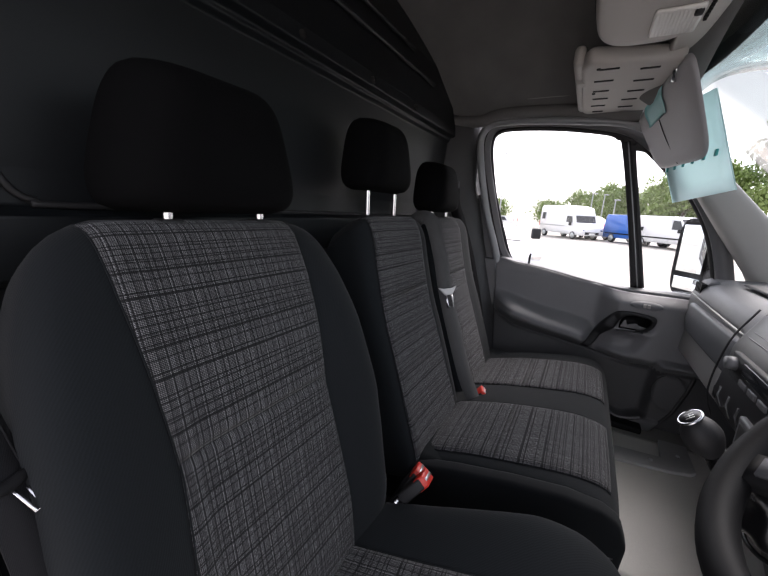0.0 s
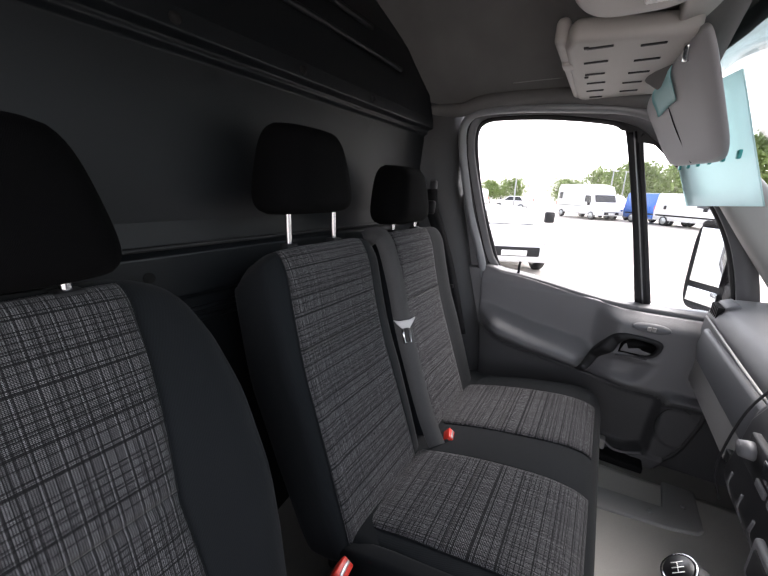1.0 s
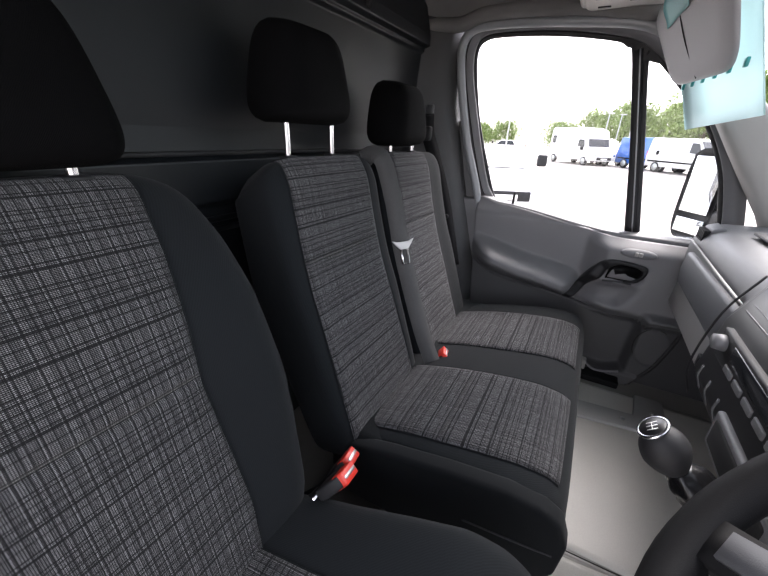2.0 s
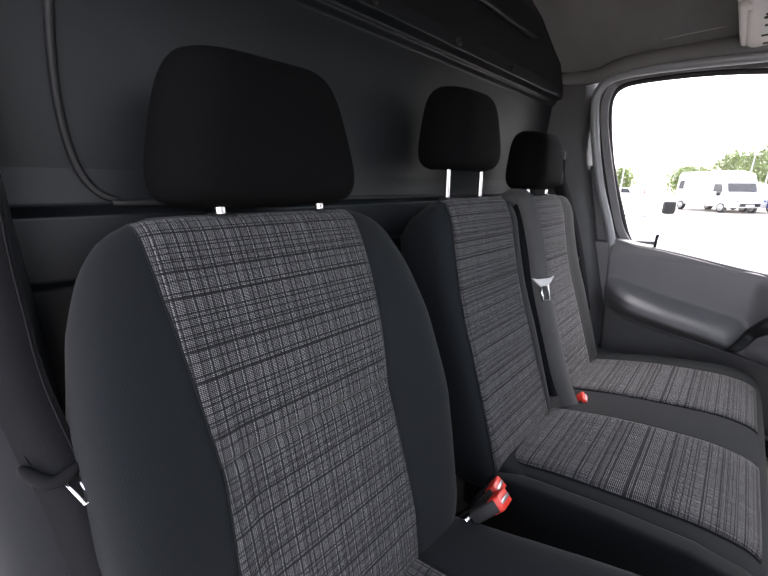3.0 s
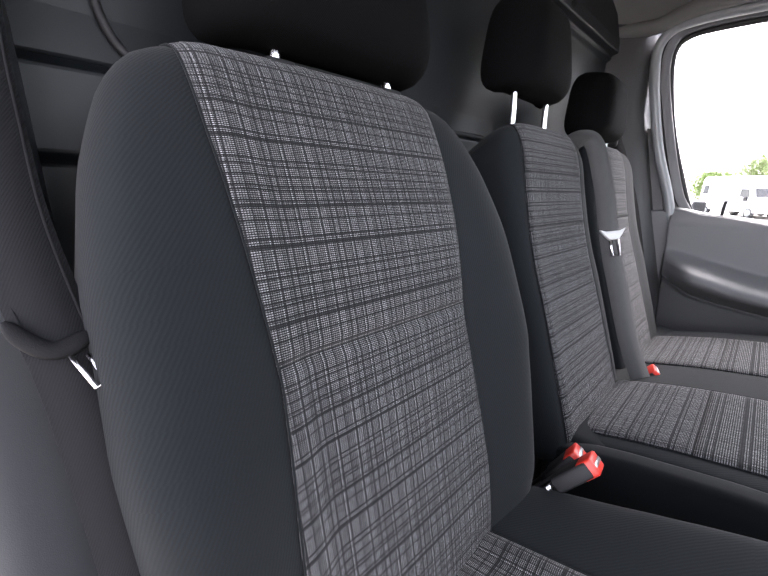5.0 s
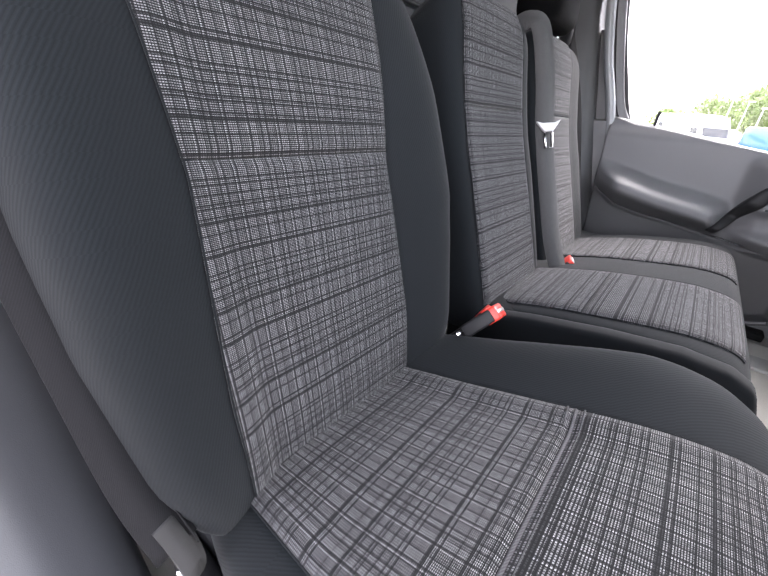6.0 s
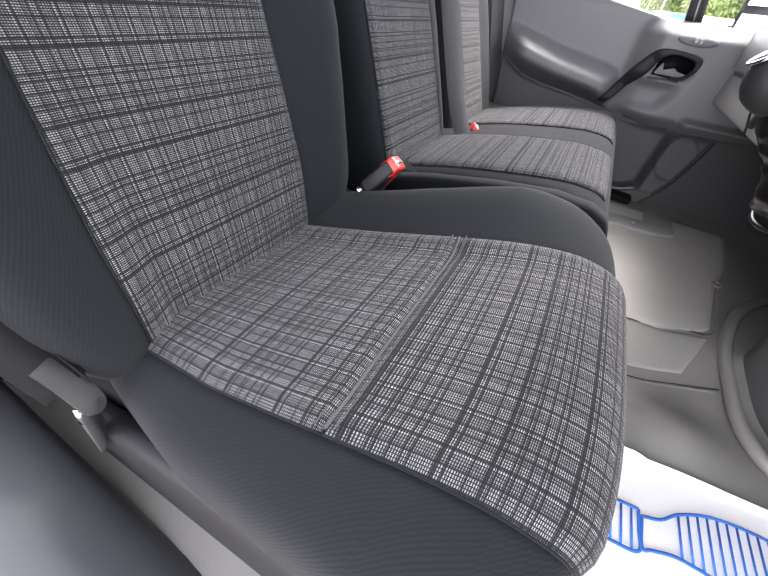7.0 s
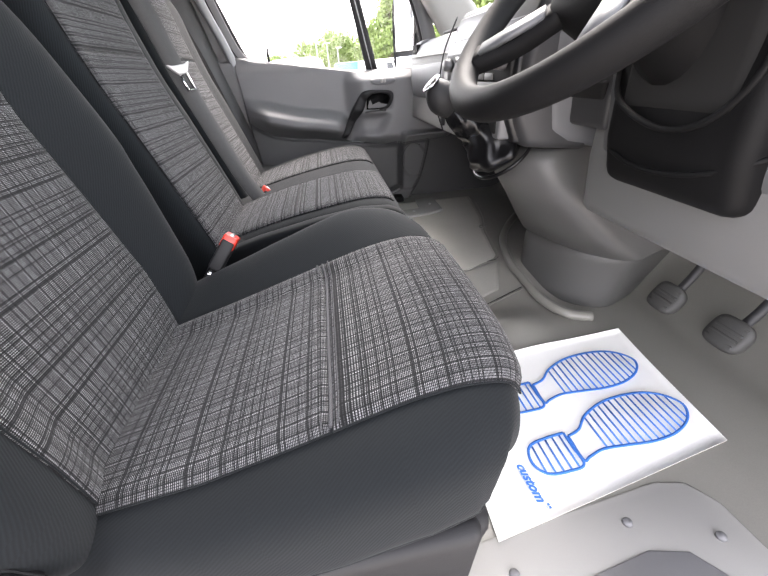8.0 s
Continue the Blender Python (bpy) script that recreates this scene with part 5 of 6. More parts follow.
def gear_lever():
    t = thing("gear_lever", (0.75, -0.09, 0.38), "gear lever with a black knob and gathered gloss-black gaiter", "gear lever")
    rings = []
    a0, a1 = Vector((0.772, -0.108, 0.398)), Vector((0.668, -0.106, 0.474))
    for i in range(40):
        s = i / 39
        c = a0.lerp(a1, s ** 0.9)
        r = interp([(0, 0.056), (0.10, 0.060), (0.22, 0.050), (0.36, 0.033), (0.5, 0.028), (0.8, 0.025), (0.92, 0.019), (1, 0.014)], s)
        ring = []
        for j in range(72):
            a = 2 * math.pi * j / 72
            fold = 0.07 * math.sin(3 * a + 9 * s + 2 * math.sin(5 * s)) + 0.05 * math.sin(7 * a - 13 * s) + 0.05 * math.sin(23 * s + 2 * math.sin(2 * a))
            q = r * (1 + fold * min(1.0, 0.4 + 1.2 * (1 - s)))
            ring.append(c + Vector((q * math.cos(a) * 0.72, q * math.sin(a) * 1.0, q * math.cos(a) * 0.60)))
        rings.append(ring)
    part("gaiter", loft(rings), GAITER_SKIN, t, "gathered shiny black gaiter")
    part("gaiter_frame", tube([(0.778 + 0.048 * math.cos(a), -0.108 + 0.068 * math.sin(a), 0.394 + 0.038 * math.cos(a)) for a in [2 * math.pi * i / 40 for i in range(40)]], 0.0035, 0, 8, True), GAITER_SKIN, t)
    bm = bmesh.new()
    bmesh.ops.create_uvsphere(bm, u_segments=28, v_segments=18, radius=1)
    for v in bm.verts:
        k = 1.0 if v.co.z > 0 else 1.0 + 0.25 * v.co.z
        v.co = Vector((v.co.x * 0.027 * k, v.co.y * 0.025 * k, v.co.z * 0.034))
    rot = Euler((0, radians(-40), 0)).to_matrix().to_4x4()
    bm.transform(Matrix.Translation((0.651, -0.108, 0.492)) @ rot)
    k = part("knob", bm, BLACK_PLASTIC, t)
    bm = bmesh.new()
    bmesh.ops.create_cone(bm, cap_ends=True, segments=28, radius1=0.0165, radius2=0.0145, depth=0.005)
    m = Matrix.Translation((0.651, -0.108, 0.492)) @ rot @ Matrix.Translation((0, 0, 0.0325))
    bm.transform(m)
    part("shift_cap", bm, GLOSS_BLACK, k, "gloss black cap with pale gate lines")
    part("cap_ring", tube([m @ Vector((0.0165 * math.cos(a), 0.0165 * math.sin(a), 0.0)) for a in [2 * math.pi * i / 28 for i in range(28)]], 0.0022, 0, 6, True), CHROME, k, "chrome ring")
    for dy in (-0.006, 0, 0.006):
        part("gate_line", box(-0.006, 0.006, dy - 0.0003, dy + 0.0003, 0.0022, 0.0030, 0, m=m), PAPER, k)
    part("gate_line", box(-0.0003, 0.0003, -0.006, 0.006, 0.0022, 0.0031, 0, m=m), PAPER, k)


gear_lever()


def steering_wheel():
    c, R, a = Vector((0.732, -0.353, 0.622)), 0.186, radians(44)
    d, n = Vector((math.cos(a), 0, math.sin(a))), Vector((-math.sin(a), 0, math.cos(a)))
    t = thing("steering_wheel", c, "black four-spoke steering wheel with satin grey spoke insets", "steering wheel")
    at = lambda r, q, h=0.0: c + r * (math.cos(q) * Vector((0, 1, 0)) + math.sin(q) * d) + n * h
    part("rim", tube([at(R, 2 * math.pi * i / 72) for i in range(72)], 0.0165, 0, 16, True), DEEP_BLACK, t)
    rings = []
    for h, s in ((-0.06, 0.55), (-0.05, 0.9), (-0.02, 1.0), (0.0, 0.97), (0.012, 0.8), (0.016, 0.4)):
        rings.append([at(1, 0) * 0 + c + n * (h - 0.01) + Vector((0, 1, 0)) * (0.085 * s * math.copysign(abs(math.cos(q)) ** 0.7, math.cos(q))) + d * (0.07 * s * math.copysign(abs(math.sin(q)) ** 0.7, math.sin(q))) for q in [2 * math.pi * j / 36 for j in range(36)]])
    part("hub", loft(rings), DEEP_BLACK, t)
    for q in (radians(12), radians(168), radians(-48), radians(-132)):
        p0, p1 = at(0.07, q, -0.02), at(R - 0.008, q, 0.0)
        sp = part("spoke", tube([p0, p0.lerp(p1, 0.5) - n * 0.006, p1], 0, 12, flat=(0.036, 0.018, tuple(n))), DEEP_BLACK, t)
        part("spoke_inset", tube([p0.lerp(p1, 0.15) + n * 0.008, p0.lerp(p1, 0.85) + n * 0.008], 0, 0, flat=(0.024, 0.006, tuple(n))), DASH_PLASTIC, sp, "satin grey spoke inset")
    col = [c - n * 0.05 + d * 0.01, c - n * 0.12 + Vector((0.03, 0, 0)), Vector((0.87, -0.40, 0.55))]
    part("column_cover", tube(col, lambda s: 0.050 + 0.015 * s, 16, 20), DEEP_BLACK, t)
    part("indicator_stalk", tube([c - n * 0.06 + Vector((0.02, 0.05, 0)), c - n * 0.045 + Vector((0.04, 0.13, 0.0)), c - n * 0.04 + Vector((0.045, 0.20, 0.005))], lambda s: 0.008 - 0.002 * s, 12), DEEP_BLACK, t)


set_out()
steering_wheel()
set_out(0.0609, 0.0115, -0.0003, 0.9231, 1.0355, 1.0065)


def pedals():
    for nm, y, x, z, w, lab in (("clutch_pedal", -0.162, 1.185, 0.045, 0.034, "worn black rubber clutch pedal"), ("brake_pedal", -0.295, 1.195, 0.045, 0.036, "worn black rubber brake pedal"), ("accelerator_pedal", -0.45, 1.19, 0.05, 0.026, "worn black accelerator pedal")):
        t = thing(nm, (x, y, z), lab, "pedal", "pedals")
        m = Matrix.Translation((x, y, z)) @ Euler((0, radians(35), 0)).to_matrix().to_4x4()
        rings = []
        for h, k in ((-0.014, 0.72), (-0.010, 0.96), (0.0, 1.0), (0.008, 0.95), (0.012, 0.7)):
            rings.append([m @ Vector((h - 0.006 * (math.sin(q)) ** 2, w * k * math.copysign(abs(math.cos(q)) ** 0.62, math.cos(q)), 0.034 * k * math.copysign(abs(math.sin(q)) ** 0.62, math.sin(q)))) for q in [2 * math.pi * j / 32 for j in range(32)]])
        pad = part("pad", loft(rings), FLOOR_DARK, t)
        for i in range(4):
            part("tread_rib", box(-0.0175, -0.012, -w * 0.74, w * 0.74, -0.023 + i * 0.0135, -0.017 + i * 0.0135, 0.002, m=m), FLOOR_DARK, pad)
        part("arm", tube([(x + 0.015, y, z), (x + 0.05, y - 0.01, z + 0.10), (x + 0.03, y - 0.02, z + 0.25)], 0.009, 12), BELT_TRIM, t)


FLOOR_DARK = material("worn_pedal_rubber", (0.062, 0.061, 0.059), 0.6, scale=90, bump=0.3, vary=0.3)

pedals()
FOOT_FELT = material("worn_footwell_felt", (0.038, 0.037, 0.035), 0.85, scale=35, bump=0.8, vary=0.45)
solid("footwell_wall", prism([(1.27, 0.0), (1.40, 0.13), (1.43, 0.60), (1.50, 0.60), (1.50, -0.05), (1.27, -0.05)], "y", -0.74, 0.78, 0.004), FOOT_FELT, "dark sound-deadened footwell front wall", "footwell wall", "structure")


# ---- overhead: storage shelf, lamp console, visor with label and reflection sheet ----
def overhead():
    t = thing("overhead_shelf", (0.5, 0.5, 1.15), "pale grey overhead storage shelf with a slotted underside", "overhead shelf")
    tray = part("tray", prism([(0.385, 0.30), (0.405, 0.255), (0.625, 0.30), (0.60, 0.735), (0.40, 0.745), (0.378, 0.71)], "z", 1.148, 1.19, 0.016, 4), SHELF_PLASTIC, t)
    # slots are black bars under the tray, painting the shade inside them
    for i, (x, y, w) in enumerate([(0.455, 0.30, 0.05), (0.55, 0.32, 0.045), (0.445, 0.385, 0.05), (0.545, 0.405, 0.05), (0.44, 0.47, 0.045), (0.535, 0.49, 0.045), (0.44, 0.545, 0.045), (0.525, 0.57, 0.045), (0.435, 0.62, 0.045), (0.52, 0.65, 0.045), (0.435, 0.69, 0.035)]):
        part("slot", box(x - w / 2, x + w / 2, y - 0.004, y + 0.004, 1.1455, 1.152, 0.0015), BLACK_PLASTIC, tray)
    for x, y in ((0.42, 0.49), (0.43, 0.295), (0.44, 0.73)):
        part("shelf_screw", box(x - 0.005, x + 0.005, y - 0.005, y + 0.005, 1.145, 1.15, 0.002), RUBBER, tray)
    part("shelf_lip", box(0.365, 0.395, 0.28, 0.74, 1.155, 1.205, 0.014, 4), SHELF_PLASTIC, t)
    part("shelf_end", box(0.37, 0.40, 0.39, 0.43, 1.148, 1.175, 0.006), SHELF_PLASTIC, t)
    part("front_fascia", prism([(0.58, 1.165), (0.58, 1.25), (0.68, 1.265), (0.70, 1.235), (0.645, 1.185)], "y", -0.72, 0.74, 0.01, 3), SHELF_PLASTIC, t)
    d = thing("roof_console", (0.52, 0.03, 1.15), "rounded pale grey roof console with a reading lamp", "roof console")
    rings = []
    for z, s in ((1.24, 1.0), (1.19, 1.0), (1.165, 0.985), (1.152, 0.95), (1.146, 0.88), (1.144, 0.70)):
        rings.append([Vector((0.515 + 0.100 * s * math.copysign(abs(math.cos(a)) ** 0.6, math.cos(a)), 0.02 + 0.175 * s * math.copysign(abs(math.sin(a)) ** 0.6, math.sin(a)), z)) for a in [2 * math.pi * j / 48 for j in range(48)]])
    part("body", loft(rings[::-1]), SHELF_PLASTIC, d)
    part("body_seam", tube([(0.515 + 0.1015 * math.copysign(abs(math.cos(a)) ** 0.6, math.cos(a)), 0.02 + 0.1765 * math.copysign(abs(math.sin(a)) ** 0.6, math.sin(a)), 1.178) for a in [2 * math.pi * j / 48 for j in range(48)]], 0.0016, 0, 6, True), BLACK_PLASTIC, d)
    lens = part("lamp_lens", box(0.52, 0.60, 0.03, 0.13, 1.138, 1.148, 0.005, 3), material("ribbed_lens", (0.62, 0.62, 0.60), 0.35, scale=60), d, "ribbed pale lamp lens")
    for i in range(12):
        part("lens_rib", box(0.5235 + i * 0.0062, 0.526 + i * 0.0062, 0.036, 0.124, 1.1365, 1.140, 0.0006), lens.data.materials[0], lens)
    part("lamp_switch", box(0.583, 0.597, 0.036, 0.052, 1.132, 1.140, 0.003), BLACK_PLASTIC, d)
    for i in range(6):
        # black squares paint the shade of the console's slots
        part("console_slot", box(0.606, 0.612, 0.035 + i * 0.012, 0.041 + i * 0.012, 1.1435, 1.152, 0.0005), RECESS_SHADE, d)



set_out(0.0333, 0.0900, -0.0142, 0.8957, 1.0175, 1.0021)
overhead()


def visor():
    t = thing("sun_visor", (0.64, 0.5, 1.15), "grey vinyl sun visor folded down with a teal label", "sun visor")
    a, b, c2, d2 = Vector((0.570, 0.745, 1.130)), Vector((0.622, 0.245, 1.165)), Vector((0.728, 0.365, 0.950)), Vector((0.672, 0.755, 0.965))
    def f(off):
        def g(u, v):
            # squared-off rounded outline
            k = 7.0
            du, dv = 2 * u - 1, 2 * v - 1
            big, norm = max(abs(du), abs(dv), 1e-6), (abs(du) ** k + abs(dv) ** k) ** (1 / k) + 1e-9
            du, dv = du * big / norm, dv * big / norm
            uu, vv = (du + 1) / 2, (dv + 1) / 2
            p = a.lerp(b, uu).lerp(d2.lerp(c2, uu), vv)
            edge = min(u, 1 - u, v, 1 - v)
            return p + Vector((off * min(1, edge * 9) ** 0.5, 0, off * 0.4 * min(1, edge * 9) ** 0.5)) * 1.0
        return g
    pan = bmesh.new()
    for s, flip in ((-0.011, False), (0.011, True)):
        k = patch(f(s), 30, 26, 0)
        me = bpy.data.meshes.new("t")
        k.to_mesh(me)
        k.free()
        pan.from_mesh(me)
        bpy.data.meshes.remove(me)
    bmesh.ops.remove_doubles(pan, verts=pan.verts[:], dist=0.0005)
    bmesh.ops.recalc_face_normals(pan, faces=pan.faces[:])
    body = part("panel", pan, GREY_VINYL, t)
    g = f(-0.0125)
    part("fold_line", tube([g(0.42, 0.02), g(0.46, 0.5), g(0.50, 0.97)], 0.0014, 14, 6), BLACK_PLASTIC, body)
    part("label_card", patch(lambda u, v: Vector(f(-0.014)(0.26 + 0.34 * u, 0.03 + 0.30 * v)), 6, 6, 0.001), TEAL_LABEL, body, "teal printed label")
    part("hinge_clip", tube([g(0.82, 0.03), g(0.80, 0.12)], 0.008, 5), CHROME, t, "metal hinge clip")
    # added translucent sheet that stands in for a teal reflection on the windscreen
    card = thing("reflection_sheet", (0.76, 0.55, 0.87), "pale teal translucent sheet with dark tabs, standing in for a reflection behind the visor", "card")
    q = [Vector((0.625, 0.72, 1.12)), Vector((0.705, 0.350, 1.10)), Vector((0.778, 0.300, 0.872)), Vector((0.742, 0.79, 0.862))]
    part("sheet", patch(lambda u, v: q[0].lerp(q[1], u).lerp(q[3].lerp(q[2], u), v), 6, 6, 0.003), TEAL_REFLECTION, card)
    for i in range(6):
        u = 0.06 + i * 0.165
        p = q[0].lerp(q[1], u).lerp(q[3].lerp(q[2], u), 0.60)
        part("tab", box(p.x - 0.009, p.x - 0.002, p.y - 0.007, p.y + 0.007, p.z - 0.010, p.z + 0.006, 0.002), TEAL, card, "dark teal tab")


GREY_VINYL = material("grey_vinyl", (0.36, 0.36, 0.37), 0.6, scale=150, bump=0.3, vary=0.06)
visor()


def windscreen():
    t = thing("windscreen", (1.2, 0.0, 0.6), "raked windscreen with a dark dotted upper edge", "windscreen", "", "structure")
    g = part("pane", patch(lambda u, v: (1.50 - 0.81 * v - 0.10 * abs(2 * u - 1) ** 3, -0.80 + 1.60 * u, 0.60 + 0.65 * v), 16, 8, 0.004), SCREEN_GLASS, t, "lightly tinted laminated glass")
    g.visible_shadow = False
    part("top_band", patch(lambda u, v: (0.695 + 0.055 * v - 0.10 * abs(2 * u - 1) ** 3, -0.78 + 1.56 * u, 1.240 - 0.045 * v), 16, 4, 0.002), RUBBER, t, "dark printed border")
    band = part("tint_band", patch(lambda u, v: (1.493 - 0.81 * q_at(u, v) - 0.10 * abs(2 * u - 1) ** 3, -0.78 + 1.56 * u, 0.597 + 0.65 * q_at(u, v)), 40, 4, 0.001), BAND_GLASS, t, "dark tinted sun band with a scalloped edge")
    band.visible_shadow = False
    return t


def q_at(u, v):
    """Height on the screen of the tinted band, whose lower edge swings down at the middle."""
    return 0.985 - v * (0.15 + 0.05 * math.cos(2 * math.pi * (u - 0.5)) + 0.02 * math.cos(6 * math.pi * u))


BAND_GLASS = glass("sun_band_glass", (0.42, 0.50, 0.50))
windscreen()


# ---- on the driver's floor ----
def paper_mat():
    t = thing("paper_floor_mat", (0.86, -0.35, 0.004), "white paper floor mat printed with two blue shoe soles", "paper mat")
    c = [Vector((1.098, -0.208)), Vector((1.060, -0.490)), Vector((0.608, -0.560)), Vector((0.622, -0.245))]
    def at(u, v, h=0.0):
        p = c[3].lerp(c[0], u).lerp(c[2].lerp(c[1], u), v)
        return Vector((p.x, p.y, floor_z(p.x, p.y) + 0.004 + h + 0.002 * math.sin(u * 5) * math.sin(v * 4)))
    part("sheet", patch(lambda u, v: at(u, v), 20, 16, 0.0015), PAPER, t)
    def flat(x, y):
        x, y = 0.7135 + (x - 0.694) * 0.937, y - 0.020 + 0.07 * (x - 0.87)
        return Vector((x, y, floor_z(x, y) + 0.0085))
    def printed(name, outline, dy, xs):
        """A printed closed outline with bars across it at the given places along the foot."""
        loop = outline + outline[:1]
        prt = part(name, tube([flat(x, y + dy) for x, y in loop], 0, 110, flat=(0.0042, 0.0012, (0.01, 0.02, 1))), BLUE_INK, t, "blue printed outline")
        fine = smooth_path([(x, y, 0) for x, y in loop], 160)
        for x in xs:
            ys = [p.y + (q.y - p.y) * (x - p.x) / (q.x - p.x) for p, q in zip(fine, fine[1:]) if (p.x - x) * (q.x - x) < 0]
            if len(ys) > 1:
                part("sole_bar", tube([flat(x, min(ys) + dy), flat(x, max(ys) + dy)], 0, 2, flat=(0.0030, 0.001, (0.01, 0.02, 1))), BLUE_INK, prt)
    sole = [(0.786, -0.301), (0.815, -0.292), (0.844, -0.267), (0.89, -0.247), (0.937, -0.241), (0.99, -0.245), (1.03, -0.263), (1.053, -0.297), (1.035, -0.330), (0.99, -0.352), (0.936, -0.357), (0.88, -0.350), (0.833, -0.345), (0.80, -0.352), (0.785, -0.354)]
    heel = [(0.781, -0.291), (0.781, -0.327), (0.780, -0.363), (0.745, -0.367), (0.712, -0.362), (0.695, -0.343), (0.694, -0.318), (0.708, -0.298), (0.745, -0.292)]
    sole, heel = ([(x, -0.30 + (y + 0.30) * 0.77) for x, y in e] for e in (sole, heel))
    for dy in (0.0, -0.112):
        printed("sole_outline", sole, dy, [0.842 + 0.0148 * i for i in range(14)])
        printed("heel_outline", heel, dy, [0.708 + 0.0155 * i for i in range(5)])
    cu = bpy.data.curves.new("mat_text", "FONT")
    cu.body, cu.size, cu.extrude, cu.shear = "custom\u201d", 0.0195, 0.0004, 0.3
    cu.offset = 0.0006
    tx = new("printed_word", cu)
    tx.data.materials.append(BLUE_INK)
    tx.parent = t
    tx.matrix_basis = Matrix.Translation(SET_OUT[0] @ Vector((0.684, -0.468, 0.0085)) - t.location) @ Euler((0, 0, radians(-86))).to_matrix().to_4x4()
    return t


set_out(0.0500, 0.0295, -0.0033, 0.8900, 1.0164, 1.0016)
paper_mat()
set_out()


# ---- outside: car park, vehicles, trees, lamp posts ----
solid("ground", box(-600, 600, -600, 600, GROUND - 0.5, GROUND, 0), ASPHALT, "pale worn asphalt of a car park", "ground", "structure", False)


def vehicle(name, at, heading, L, W, H, paint, label, style="van"):
    """A parked vehicle with body, windows, lamps and wheels; heading in degrees, nose along its local x."""
    t = thing(name, (at[0], at[1], GROUND), label, {"van": "van", "car": "car", "motorhome": "motorhome"}[style], "parked vehicles")
    m = Matrix.Translation((at[0], at[1], GROUND)) @ Euler((0, 0, radians(heading))).to_matrix().to_4x4()
    h = L / 2
    side = {
        "van": [(-h, 0.35), (-h - 0.02, 0.9), (-h + 0.05, H - 0.08), (-h + 0.15, H), (h - 1.75, H), (h - 1.35, H - 0.12), (h - 0.85, 1.25), (h - 0.15, 1.0), (h, 0.75), (h, 0.35)],
        "car": [(-h, 0.35), (-h - 0.02, 0.75), (-h + 0.15, 0.95), (-h + 0.55, H - 0.06), (-h + 1.0, H), (h - 1.9, H), (h - 1.2, 0.98), (h - 0.25, 0.82), (h, 0.62), (h, 0.30)],
        "motorhome": [(-h, 0.45), (-h, H - 0.2), (-h + 0.15, H), (h - 1.9, H), (h - 1.2, H - 0.18), (h - 0.95, H - 0.75), (h - 0.75, 1.30), (h - 0.1, 1.0), (h, 0.7), (h, 0.35)],
    }[style]
    rings = []
    for k, (f, lift) in enumerate(((-1.0, 0.10), (-0.97, 0.03), (-0.90, 0.0), (0.0, 0.0), (0.90, 0.0), (0.97, 0.03), (1.0, 0.10))):
        rings.append([m @ Vector((x * (1 - lift * 0.25), f * W / 2 * (1 - 0.10 * max(0, (z - 1.0) / max(H - 1, 0.3)) ** 2), 0.35 + (z - 0.35) * (1 - lift * 0.35))) for x, z in side])
    part("body", loft(rings), paint, t)
    def quad(nm, pts, mat, lab=""):
        bm = bmesh.new()
        for s in (1, -1):
            vs = [bm.verts.new(m @ Vector((x, s * (W / 2 + 0.006 - (0.05 * W * max(0, (z - 1.0) / max(H - 1, 0.3)) ** 2)), z))) for x, z in pts]
            bm.faces.new(vs if s > 0 else vs[::-1])
        ext = bmesh.ops.extrude_face_region(bm, geom=bm.faces[:])
        bmesh.ops.translate(bm, vec=(m.to_3x3() @ Vector((0, 0.0, 0.012))), verts=[v for v in ext["geom"] if isinstance(v, bmesh.types.BMVert)])
        part(nm, bm, mat, t, lab, False)
    if style == "van":
        quad("side_window", [(h - 1.75, 1.25), (h - 1.0, 1.22), (h - 1.3, H - 0.28), (h - 1.75, H - 0.25)], DARK_GLASS)
        quad("door_gap", [(h - 1.83, 0.5), (h - 1.81, 0.5), (h - 1.81, H - 0.2), (h - 1.83, H - 0.2)], RUBBER)
        quad("rub_strip", [(-h + 0.2, 0.62), (h - 0.5, 0.62), (h - 0.5, 0.70), (-h + 0.2, 0.70)], BLACK_PLASTIC)
    elif style == "car":
        quad("side_window", [(-h + 0.75, 0.98), (h - 1.45, 0.98), (h - 1.95, H - 0.08), (-h + 1.05, H - 0.07)], DARK_GLASS)
    else:
        quad("side_window", [(-h + 0.30, 1.45), (-h + 0.75, 1.45), (-h + 0.75, 2.0), (-h + 0.30, 2.0)], DARK_GLASS)
        quad("cab_window", [(h - 1.75, 1.30), (h - 1.0, 1.28), (h - 1.15, 1.75), (h - 1.75, 1.78)], DARK_GLASS)
        quad("stripe", [(-h + 0.1, 0.95), (h - 1.9, 0.95), (h - 1.9, 1.0), (-h + 0.1, 1.0)], SILVER_PAINT)
    a, b = side[-5], side[-4]
    part("windscreen", merged(prism([(a[0] + 0.02, a[1] - 0.02), (b[0] + 0.03, b[1] + 0.02), (b[0] + 0.015, b[1] + 0.0), (a[0], a[1] - 0.05)], "y", -W * 0.42, W * 0.42, 0)), DARK_GLASS, t, "", False).data.transform(m)
    part("grille", box(h - 0.02, h + 0.02, -W * 0.30, W * 0.30, 0.42, 0.62, 0.02), BLACK_PLASTIC, t).data.transform(m)
